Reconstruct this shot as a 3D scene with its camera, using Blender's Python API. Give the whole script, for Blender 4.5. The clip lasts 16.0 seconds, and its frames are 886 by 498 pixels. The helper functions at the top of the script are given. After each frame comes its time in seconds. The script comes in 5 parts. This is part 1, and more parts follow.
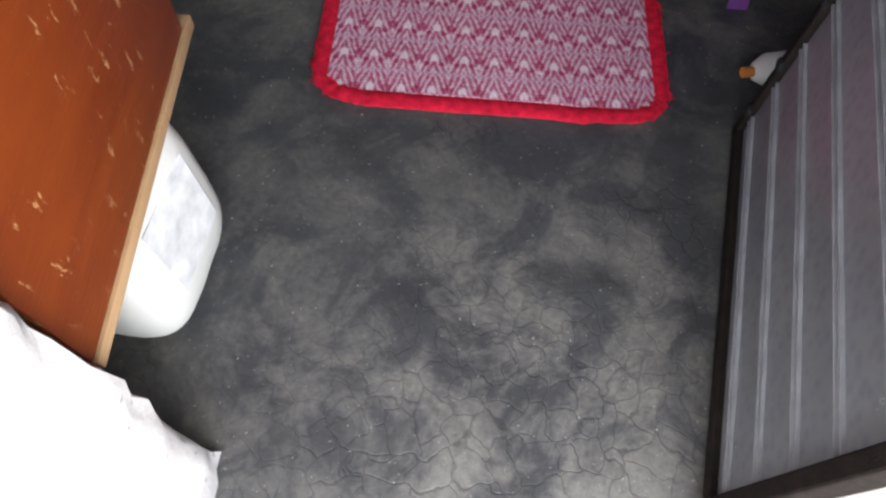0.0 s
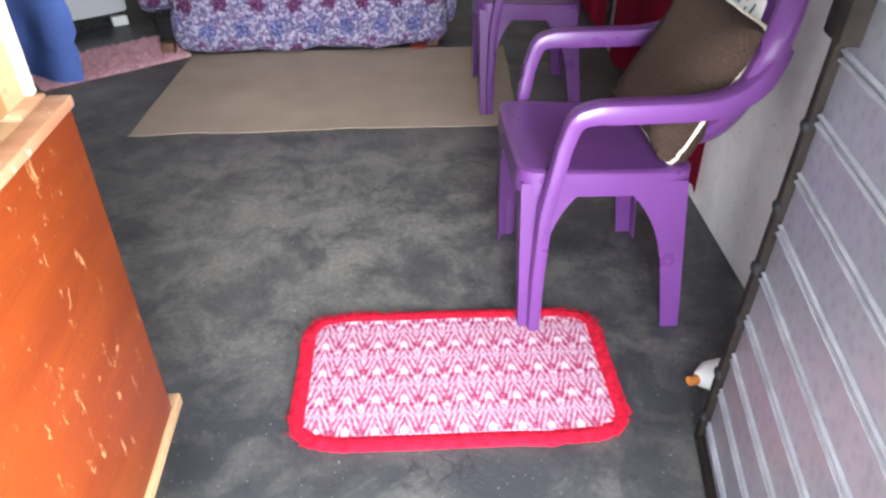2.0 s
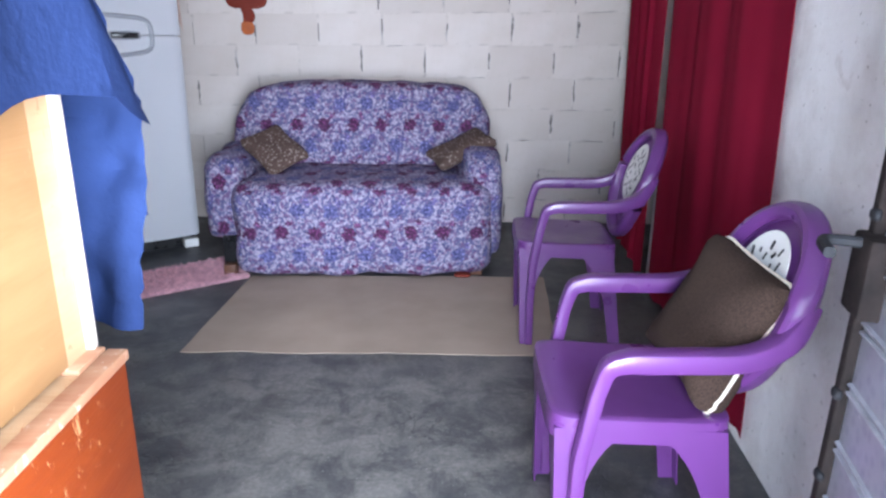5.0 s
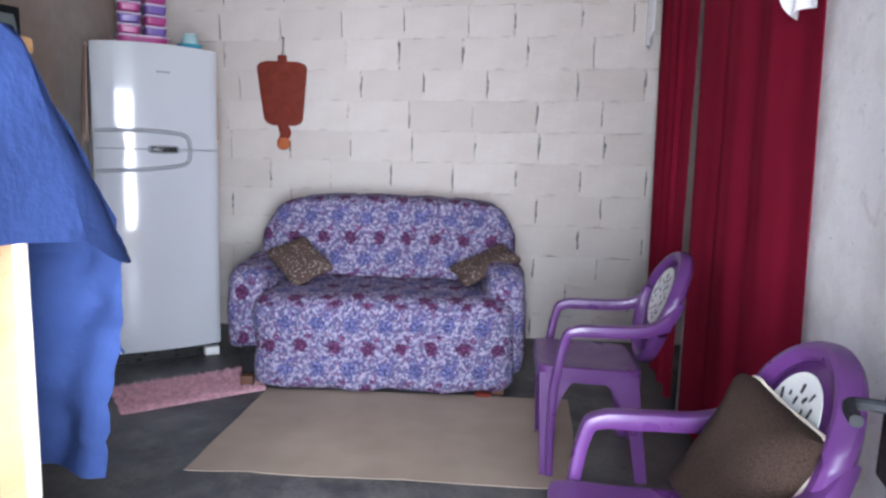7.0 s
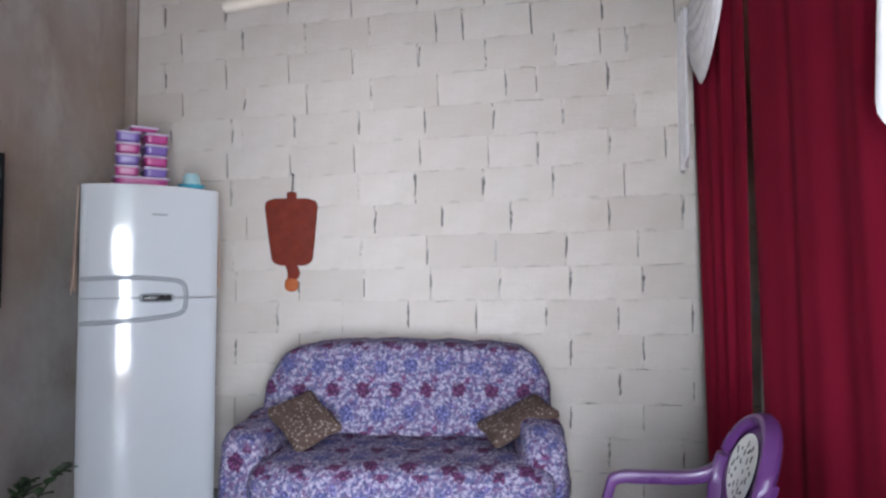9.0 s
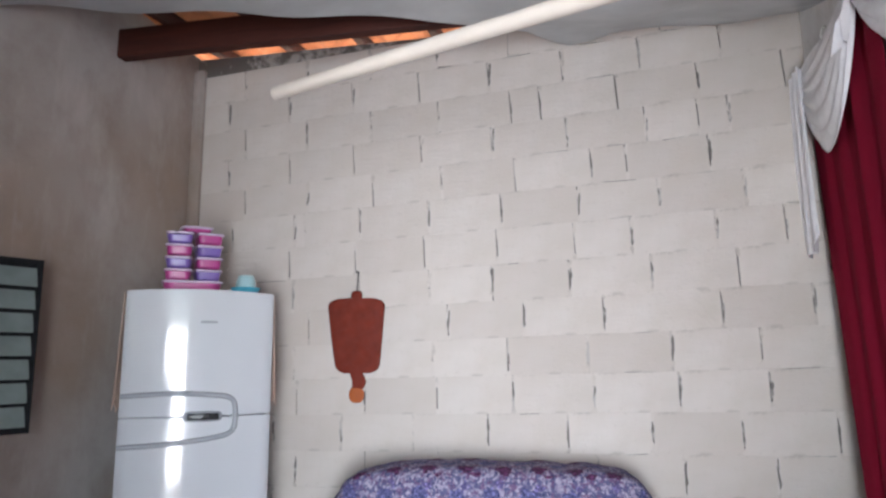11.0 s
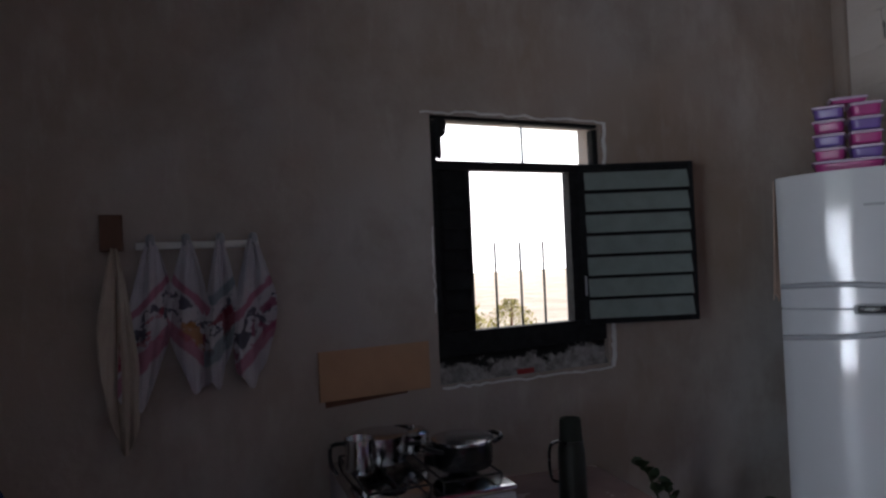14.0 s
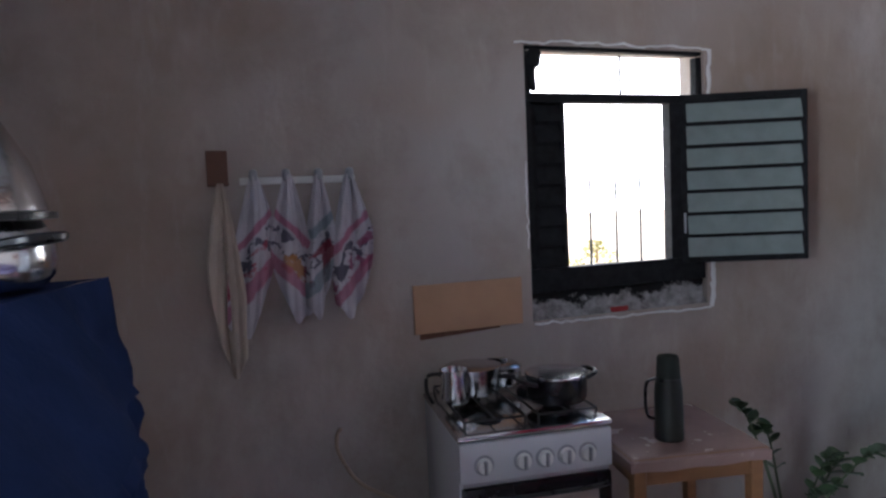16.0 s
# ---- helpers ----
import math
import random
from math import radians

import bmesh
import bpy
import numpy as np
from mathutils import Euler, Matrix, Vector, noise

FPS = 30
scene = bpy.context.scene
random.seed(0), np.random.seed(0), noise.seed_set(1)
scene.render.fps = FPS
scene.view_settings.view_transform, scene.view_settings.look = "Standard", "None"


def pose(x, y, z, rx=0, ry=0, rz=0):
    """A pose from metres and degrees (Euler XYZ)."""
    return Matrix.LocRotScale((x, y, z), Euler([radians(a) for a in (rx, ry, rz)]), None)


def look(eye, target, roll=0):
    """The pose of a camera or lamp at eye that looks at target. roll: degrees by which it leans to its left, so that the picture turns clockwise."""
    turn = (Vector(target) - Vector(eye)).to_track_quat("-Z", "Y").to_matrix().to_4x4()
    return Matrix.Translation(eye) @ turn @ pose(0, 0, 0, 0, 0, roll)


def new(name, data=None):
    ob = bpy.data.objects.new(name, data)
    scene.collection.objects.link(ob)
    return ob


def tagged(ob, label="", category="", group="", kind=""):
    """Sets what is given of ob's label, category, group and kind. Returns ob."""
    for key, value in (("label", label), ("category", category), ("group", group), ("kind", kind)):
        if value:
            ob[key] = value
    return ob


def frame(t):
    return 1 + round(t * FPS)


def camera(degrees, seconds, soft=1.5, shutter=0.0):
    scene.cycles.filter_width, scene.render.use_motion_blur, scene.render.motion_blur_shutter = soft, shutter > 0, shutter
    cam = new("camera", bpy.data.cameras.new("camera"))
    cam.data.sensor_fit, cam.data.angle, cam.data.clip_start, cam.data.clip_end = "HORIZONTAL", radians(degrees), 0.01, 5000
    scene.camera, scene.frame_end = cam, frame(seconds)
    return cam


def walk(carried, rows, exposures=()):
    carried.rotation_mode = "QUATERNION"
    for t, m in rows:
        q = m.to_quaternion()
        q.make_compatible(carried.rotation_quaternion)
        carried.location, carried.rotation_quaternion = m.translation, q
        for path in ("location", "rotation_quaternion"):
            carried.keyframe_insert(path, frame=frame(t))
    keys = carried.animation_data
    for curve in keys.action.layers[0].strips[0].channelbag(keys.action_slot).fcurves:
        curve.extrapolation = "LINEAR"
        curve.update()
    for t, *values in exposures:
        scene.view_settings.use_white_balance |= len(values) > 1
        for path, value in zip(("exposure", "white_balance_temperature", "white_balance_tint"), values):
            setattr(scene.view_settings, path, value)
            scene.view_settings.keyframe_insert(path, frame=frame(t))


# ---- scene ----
cam = camera(66.9, 16.0, soft=2.5)
PATH = [
    (0, (0.195, -0.181, 1.064), (0.258, 0.733, -0.713), 5.8),
    (0.5, (0.204, -0.181, 1.08), (0.233, 0.954, -0.567), 0.9),
    (1, (0.198, -0.189, 1.105), (0.267, 1.161, -0.369), -0.6),
    (1.5, (0.195, -0.197, 1.119), (0.353, 1.297, -0.201), 0.6),
    (2, (0.191, -0.205, 1.139), (0.345, 1.413, -0.027), 0.6),
    (2.5, (0.187, -0.211, 1.155), (0.259, 1.495, 0.113), -0.4),
    (3, (0.188, -0.217, 1.172), (0.196, 1.552, 0.239), -0.5),
    (3.5, (0.193, -0.224, 1.186), (0.197, 1.606, 0.38), 0.2),
    (4, (0.194, -0.22, 1.194), (0.198, 1.646, 0.475), 0.4),
    (4.2, (0.199, -0.223, 1.195), (0.214, 1.652, 0.498), 0.7),
    (6.3, (0.231, -0.175, 1.228), (0.268, 1.781, 0.814), 1.0),
    (6.5, (0.240, -0.170, 1.232), (0.239, 1.794, 0.853), 0.4),
    (7, (0.266, -0.155, 1.243), (0.192, 1.821, 0.942), 1.9),
    (7.5, (0.252, -0.075, 1.252), (0.185, 1.912, 1.031), 2.8),
    (8, (0.232, 0.070, 1.264), (0.164, 2.068, 1.222), -0.2),
    (8.5, (0.236, 0.170, 1.286), (0.203, 2.170, 1.266), -0.4),
    (8.7, (0.240, 0.205, 1.297), (0.161, 2.203, 1.306), -0.1),
    (10.8, (0.235, 0.651, 1.41), (-0.082, 2.597, 1.749), 0.1),
    (11, (0.215, 0.702, 1.411), (-0.169, 2.637, 1.738), -0.4),
    (11.5, (0.189, 0.812, 1.424), (-0.549, 2.658, 1.643), 1.6),
    (12, (0.213, 0.858, 1.418), (-0.747, 2.604, 1.592), 0.6),
    (12.5, (0.203, 0.845, 1.412), (-1.078, 2.374, 1.561), -2.0),
    (13, (0.208, 0.839, 1.427), (-1.239, 2.211, 1.576), -2.6),
    (13.5, (0.207, 0.814, 1.429), (-1.416, 1.978, 1.542), -3.0),
    (14, (0.203, 0.788, 1.443), (-1.592, 1.668, 1.474), -2.5),
    (14.5, (0.201, 0.778, 1.443), (-1.638, 1.562, 1.424), -2.1),
    (15, (0.184, 0.763, 1.448), (-1.672, 1.507, 1.392), -1.8),
    (15.5, (0.186, 0.766, 1.444), (-1.674, 1.501, 1.419), -1.1),
    (16, (0.178, 0.754, 1.424), (-1.709, 1.402, 1.291), -2.5),
]
EXPOSURES = [(0, 0.33, 7100, 15), (0.5, 0.55, 7050, 17), (1, 1.15, 6900, 15), (1.5, 1.95, 6950, 13), (2, 2.2, 6850, 13), (2.5, 2.3, 6450, 13), (4, 2.3, 5850, 15), (7, 2.15, 6150, 15), (8.7, 2.15, 6250, 12), (10.8, 2.25, 6450, 12), (11.5, 1.9, 6450, 12), (12, 1.35, 6400, 12), (12.5, 0.97, 6400, 12), (13, 0.68, 6350, 13), (13.6, 0.62, 6250, 13), (14.2, 0.58, 6200, 13), (14.6, 0.98, 6100, 13), (15, 1.48, 6000, 13), (16, 2.08, 5950, 13)]
walk(cam, [(t, look(eye, target, roll)) for t, eye, target, roll in PATH], EXPOSURES)

# ---- light: sky, sun, and the daylight that falls through the open front door ----
world = bpy.data.worlds.new("sky")
scene.world = world
world.use_nodes = True
wn = world.node_tree.nodes
sky = wn.new("ShaderNodeTexSky")
sky.sky_type = "NISHITA"
sky.sun_disc = False
sky.sun_elevation = radians(58)
sky.sun_rotation = radians(100)
world.node_tree.links.new(sky.outputs[0], wn["Background"].inputs[0])
wn["Background"].inputs[1].default_value = 0.15
sun = new("sun", bpy.data.lights.new("sun", "SUN"))
sun.data.energy, sun.data.angle, sun.data.color = 3.0, radians(0.5), (1.0, 0.95, 0.87)
sun.matrix_world = look((8, 1.4, 12.8), (0, 0, 0))
day = new("door_daylight", bpy.data.lights.new("door_daylight", "AREA"))
day.data.shape, day.data.size, day.data.size_y = "RECTANGLE", 0.85, 1.5
day.data.spread = radians(160)
day.data.energy, day.data.color = 42.0, (0.84, 0.92, 1.0)
day.matrix_world = look((0.40, -0.68, 0.98), (-0.05, 2.0, 1.05))


# ---- materials ----
class Mat:
    """A small builder for node materials."""

    def __init__(self, name, rough=0.6, metal=0.0, spec=0.5):
        self.m = bpy.data.materials.new(name)
        self.m.use_nodes = True
        self.t = self.m.node_tree
        self.b = self.t.nodes["Principled BSDF"]
        self.b.inputs["Roughness"].default_value = rough
        self.b.inputs["Metallic"].default_value = metal
        self.b.inputs["Specular IOR Level"].default_value = spec
        self.co = self.t.nodes.new("ShaderNodeTexCoord")

    def node(self, kind, **inputs):
        n = self.t.nodes.new(kind)
        for k, v in inputs.items():
            self.set(n, k.replace("_", " "), v)
        return n

    def set(self, n, k, v):
        s = n.inputs[int(k)] if k.isdigit() else n.inputs[k]
        if isinstance(v, bpy.types.NodeSocket):
            self.t.links.new(v, s)
        elif isinstance(v, (tuple, list)) and len(v) == 3 and s.type == "RGBA":
            s.default_value = (*v, 1)
        else:
            s.default_value = v

    def coord(self, which="Object", scale=(1, 1, 1), turn=0.0):
        n = self.t.nodes.new("ShaderNodeMapping")
        self.t.links.new(self.co.outputs[which], n.inputs[0])
        n.inputs["Scale"].default_value = scale
        n.inputs["Rotation"].default_value = (0, 0, turn)
        return n.outputs[0]

    def noise(self, scale, detail=4.0, rough=0.55, at=None, warp=0.0):
        n = self.node("ShaderNodeTexNoise", Scale=scale, Detail=detail, Roughness=rough, Distortion=warp)
        self.t.links.new(at or self.coord(), n.inputs["Vector"])
        return n.outputs["Fac"]

    def ramp(self, fac, *stops):
        n = self.t.nodes.new("ShaderNodeValToRGB")
        e = n.color_ramp.elements
        while len(e) < len(stops):
            e.new(0.5)
        for k, (pos, c) in zip(e, stops):
            k.position = pos
            k.color = (*c, 1) if isinstance(c, tuple) else (c, c, c, 1)
        self.t.links.new(fac, n.inputs[0])
        return n.outputs[0]

    def mix(self, fac, a, b, mode="MIX"):
        n = self.t.nodes.new("ShaderNodeMix")
        n.data_type, n.blend_type = "RGBA", mode
        self.set(n, "0", fac), self.set(n, "6", a), self.set(n, "7", b)
        return n.outputs[2]

    def math(self, op, a, b=0.0, c=0.0):
        n = self.t.nodes.new("ShaderNodeMath")
        n.operation = op
        self.set(n, "0", a), self.set(n, "1", b), self.set(n, "2", c)
        return n.outputs[0]

    def xyz(self, v):
        n = self.t.nodes.new("ShaderNodeSeparateXYZ")
        self.t.links.new(v, n.inputs[0])
        return n.outputs

    def color(self, c):
        self.set(self.b, "Base Color", c)
        return self

    def gloss(self, v):
        self.set(self.b, "Roughness", v)
        return self

    def bump(self, h, strength=0.3, dist=0.01):
        n = self.node("ShaderNodeBump", Strength=strength, Distance=dist, Height=h)
        self.t.links.new(n.outputs[0], self.b.inputs["Normal"])
        return self

    def random(self):
        return self.t.nodes.new("ShaderNodeObjectInfo").outputs["Random"]


def plain(name, c, rough=0.5, metal=0.0, vary=0.18, scale=9.0, bump=0.08, spec=0.5):
    """A plain stuff with slight blotches, grain and relief."""
    m = Mat(name, rough, metal, spec)
    n = m.noise(scale, 5)
    lo, hi = tuple(v * (1 - vary) for v in c), tuple(min(1, v * (1 + vary)) for v in c)
    m.color(m.ramp(n, (0.3, lo), (0.7, hi)))
    m.bump(m.noise(scale * 14, 3), bump, 0.004)
    m.gloss(m.ramp(m.noise(scale * 2.3, 3), (0.3, max(0.02, rough - 0.07)), (0.7, min(1, rough + 0.07))))
    return m.m


def floor_material():
    """Burnt cement: dark trowelled skin, dusty worn patches, hairline cracks; most worn inside the doorway."""
    m = Mat("burnt_cement")
    big, mid, fine = m.noise(1.3, 5, 0.62, warp=0.7), m.noise(6.0, 8, 0.72, warp=0.5), m.noise(70, 5, 0.7)
    x, y, _ = m.xyz(m.coord())
    far = m.math("POWER", m.math("ADD", m.math("POWER", m.math("SUBTRACT", x, 0.38), 2.0), m.math("MULTIPLY", m.math("POWER", m.math("SUBTRACT", y, 0.02), 2.0), 1.6)), 0.5)
    # Bounced light on the mid floor, put into its colour as a pale patch.
    far2 = m.math("POWER", m.math("ADD", m.math("MULTIPLY", m.math("POWER", m.math("SUBTRACT", x, -0.05), 2.0), 0.7), m.math("POWER", m.math("SUBTRACT", y, 1.65), 2.0)), 0.5)
    bounce = m.ramp(m.math("ADD", far2, m.math("MULTIPLY", m.math("SUBTRACT", m.noise(3.2, 6, 0.7), 0.5), 1.4)), (0.25, 1.0), (0.85, 0.0))
    worn = m.ramp(m.math("ADD", far, m.math("MULTIPLY", m.math("SUBTRACT", m.noise(4.5, 6, 0.7), 0.5), 1.0)), (0.18, 1.0), (0.75, 0.0))
    c = m.ramp(big, (0.34, (0.022, 0.024, 0.029)), (0.5, (0.048, 0.050, 0.054)), (0.66, (0.112, 0.108, 0.10)))
    c = m.mix(m.ramp(mid, (0.46, 0.0), (0.64, 0.6)), c, (0.14, 0.133, 0.119))
    c = m.mix(m.math("MULTIPLY", worn, m.ramp(mid, (0.42, 0.10), (0.6, 0.85))), c, (0.19, 0.182, 0.168))
    c = m.mix(m.math("MULTIPLY", bounce, m.ramp(mid, (0.40, 0.22), (0.60, 0.9))), c, (0.20, 0.19, 0.17))
    c = m.mix(m.ramp(m.noise(9, 7, 0.72, warp=0.3), (0.56, 0.0), (0.68, 0.55)), c, (0.018, 0.019, 0.023))
    c = m.mix(m.ramp(m.noise(2.2, 5, 0.65, warp=0.3), (0.56, 0.0), (0.68, 0.65)), c, (0.019, 0.018, 0.017))
    v = m.t.nodes.new("ShaderNodeTexVoronoi")
    v.feature = "DISTANCE_TO_EDGE"
    v.inputs["Scale"].default_value = 22
    wob = m.node("ShaderNodeMix")
    wob.data_type = "VECTOR"
    wob.inputs[0].default_value = 0.07
    nn = m.t.nodes.new("ShaderNodeTexNoise")
    nn.inputs["Scale"].default_value = 16
    m.t.links.new(m.coord(), nn.inputs["Vector"])
    m.t.links.new(m.coord(), wob.inputs[4])
    m.t.links.new(nn.outputs["Color"], wob.inputs[5])
    m.t.links.new(wob.outputs[1], v.inputs["Vector"])
    crack = m.math("MULTIPLY", m.ramp(v.outputs["Distance"], (0.0, 1.0), (0.05, 0.0)), m.math("MAXIMUM", m.ramp(m.noise(1.7, 2), (0.52, 0.0), (0.6, 0.7)), m.math("MULTIPLY", worn, 0.5)))
    c = m.mix(crack, c, (0.022, 0.022, 0.024))
    c = m.mix(m.ramp(m.noise(130, 2), (0.69, 0.0), (0.74, 0.7)), c, (0.45, 0.44, 0.42))
    c = m.mix(m.ramp(fine, (0.35, 0.35), (0.6, 0.0)), c, (0.02, 0.02, 0.022))
    m.color(c)
    m.gloss(m.ramp(m.noise(3.5, 6, 0.7), (0.3, 0.30), (0.7, 0.58)))
    m.bump(m.math("SUBTRACT", m.math("ADD", mid, m.math("MULTIPLY", fine, 0.3)), crack), 0.28, 0.006)
    return m.m


def block_material():
    m = Mat("painted_block", 0.75)
    tone = m.ramp(m.random(), (0.0, (0.575, 0.515, 0.468)), (1.0, (0.665, 0.607, 0.56)))
    c = m.mix(m.ramp(m.noise(3.2, 5), (0.42, 0.0), (0.75, 0.6)), tone, (0.52, 0.455, 0.385))
    c = m.mix(m.ramp(m.noise(26, 4, 0.7), (0.62, 0.0), (0.74, 0.4)), c, (0.45, 0.41, 0.37))
    # dirt that clings to the joints, in ragged runs
    x, _, z = m.xyz(m.coord())
    run = m.ramp(m.noise(7, 5, 0.75, warp=0.4), (0.50, 0.0), (0.62, 0.5))
    lip = m.ramp(m.math("ABSOLUTE", m.math("SUBTRACT", m.math("ADD", z, m.math("MULTIPLY", m.math("SUBTRACT", m.noise(32, 4, 0.7), 0.5), 0.018)), 0.098)), (0.083, 0.0), (0.097, 1.0))
    c = m.mix(m.math("MULTIPLY", run, lip), c, (0.33, 0.29, 0.255))
    m.color(c)
    m.bump(m.math("ADD", m.math("MULTIPLY", m.noise(45, 5, 0.7), 0.7), m.math("MULTIPLY", m.noise(8, 4, 0.6), 1.6)), 0.5, 0.009)
    return m.m


def mortar_material():
    m = Mat("painted_mortar", 0.9)
    m.color(m.mix(m.ramp(m.noise(5.5, 5, 0.7), (0.42, 0.0), (0.5, 1.0)), (0.46, 0.43, 0.40), (0.16, 0.145, 0.132)))
    m.bump(m.noise(60, 4), 0.5, 0.006)
    return m.m


def plaster_material(name, a, b, stain, pits=0.0):
    m = Mat(name, 0.88, spec=0.3)
    c = m.ramp(m.noise(0.7, 4, 0.55, warp=0.1), (0.36, a), (0.64, b))
    c = m.mix(m.ramp(m.noise(2.6, 6, 0.66, warp=0.15), (0.45, 0.0), (0.75, 0.7)), c, stain)
    c = m.mix(m.ramp(m.noise(1.7, 5, 0.66, warp=0.1, at=m.coord(scale=(1, 1, 0.5))), (0.55, 0.0), (0.7, 0.5)), c, tuple(min(1, v * 1.3) for v in b))
    c = m.mix(m.ramp(m.noise(11, 5, 0.7, at=m.coord(scale=(1, 1, 0.25))), (0.55, 0.0), (0.8, 0.3)), c, tuple(min(1, v * 1.35) for v in b))
    if pits:
        c = m.mix(m.ramp(m.noise(55, 3, 0.6), (0.66, 0.0), (0.70, pits)), c, tuple(v * 0.55 for v in stain))
        c = m.mix(m.ramp(m.noise(9, 6, 0.75, warp=0.6), (0.60, 0.0), (0.66, pits * 0.5)), c, stain)
    m.color(c)
    m.bump(m.math("ADD", m.noise(38, 5, 0.7), m.math("MULTIPLY", m.noise(4, 3), 2.0)), 0.3, 0.008)
    return m.m


def soot_material():
    """Grey block work under a smear of black paint that runs down from the window frame."""
    m = Mat("sooty_masonry", 0.9, spec=0.2)
    _, _, z = m.xyz(m.coord())
    c = m.ramp(m.noise(24, 5, 0.7), (0.35, (0.15, 0.145, 0.14)), (0.65, (0.36, 0.35, 0.34)))
    f = m.math("ADD", m.math("MULTIPLY", m.math("SUBTRACT", z, 1.055), 5.0), m.math("SUBTRACT", m.noise(9, 6, 0.7), 0.42))
    c = m.mix(m.ramp(f, (0.0, 0.0), (0.07, 1.0)), c, (0.012, 0.012, 0.012))
    m.color(c)
    m.bump(m.noise(40, 5), 0.5, 0.008)
    return m.m


def scratched_wood(name, a, b, chip, rough, amount=0.62, along=(1, 1, 1)):
    m = Mat(name, rough, spec=0.3)
    c = m.ramp(m.noise(6, 6, 0.6, at=m.coord("UV", (0.6, 4, 1)), warp=0.8), (0.3, a), (0.7, b))
    s = m.math("MULTIPLY", m.ramp(m.noise(62, 6, 0.75, at=m.coord("UV", (1.0, 0.4, 1), 0.4), warp=0.6), (amount, 0.0), (amount + 0.03, 1.0)), m.ramp(m.noise(5, 3, at=m.coord("UV")), (0.42, 0.0), (0.55, 1.0)))
    c = m.mix(s, c, chip)
    c = m.mix(m.ramp(m.noise(3, 4, at=m.coord("UV")), (0.5, 0.0), (0.8, 0.4)), c, tuple(v * 0.6 for v in a))
    m.color(c)
    m.bump(m.math("SUBTRACT", m.noise(80, 3, at=m.coord("UV", (0.3, 3, 1))), s), 0.12, 0.004)
    return m.m


def floral_material():
    """Cotton print: rows of plum and blue flowers on a pale lilac ground crowded with small leaves."""
    m = Mat("floral_cotton", 0.9, spec=0.2)
    uv = m.coord("UV")
    u, v, _ = m.xyz(uv)
    c = m.ramp(m.noise(30, 4, 0.6, at=uv, warp=0.4), (0.38, (0.22, 0.19, 0.29)), (0.52, (0.38, 0.34, 0.43)), (0.64, (0.23, 0.20, 0.31)))
    c = m.mix(m.ramp(m.noise(46, 4, 0.6, at=uv, warp=0.5), (0.485, 0.0), (0.525, 0.9)), c, (0.075, 0.08, 0.17))
    c = m.mix(m.ramp(m.noise(38, 4, 0.6, at=m.coord("UV", (1, 1, 1), 0.9), warp=0.5), (0.53, 0.0), (0.57, 0.85)), c, (0.13, 0.07, 0.15))
    c = m.mix(m.ramp(m.noise(70, 3, 0.6, at=m.coord("UV", (1, 1, 1), 2.1), warp=0.5), (0.57, 0.0), (0.61, 0.85)), c, (0.04, 0.045, 0.115))
    c = m.mix(m.ramp(m.noise(62, 3, 0.6, at=m.coord("UV", (1, 1, 1), 1.4), warp=0.4), (0.60, 0.0), (0.66, 0.75)), c, (0.46, 0.42, 0.50))
    wob = m.math("MULTIPLY", m.math("SUBTRACT", m.noise(48, 4, 0.65, at=uv), 0.5), 0.085)
    drift = m.math("MULTIPLY", m.math("SUBTRACT", m.noise(3.0, 2, at=uv), 0.5), 0.05)

    def bunch(c, du, dv, size, dark, light):
        x = m.math("WRAP", m.math("ADD", m.math("ADD", u, drift), du), 0.081, -0.081)
        y = m.math("WRAP", m.math("ADD", m.math("SUBTRACT", v, drift), dv), 0.115, -0.115)
        d = m.math("POWER", m.math("ADD", m.math("MULTIPLY", x, x), m.math("MULTIPLY", y, y)), 0.5)
        d = m.math("ADD", d, wob)
        inside = m.ramp(m.math("MULTIPLY", d, 10.0), (size * 8.4, 0.95), (size * 10.0, 0.0))
        petals = m.ramp(m.noise(85, 3, 0.6, at=uv, warp=0.6), (0.40, dark), (0.54, light), (0.64, tuple(min(1, q * 2.2) for q in light)))
        return m.mix(inside, c, petals)

    c = bunch(c, 0.081, 0.115, 0.040, (0.028, 0.032, 0.10), (0.10, 0.10, 0.22))
    c = bunch(c, 0.0, 0.0, 0.038, (0.026, 0.005, 0.026), (0.085, 0.022, 0.07))
    c = bunch(c, 0.045, 0.07, 0.018, (0.04, 0.04, 0.12), (0.12, 0.10, 0.22))
    c = bunch(c, -0.04, -0.05, 0.016, (0.04, 0.01, 0.04), (0.13, 0.05, 0.12))
    m.color(c)
    m.bump(m.noise(420, 2, at=uv), 0.15, 0.002)
    return m.m


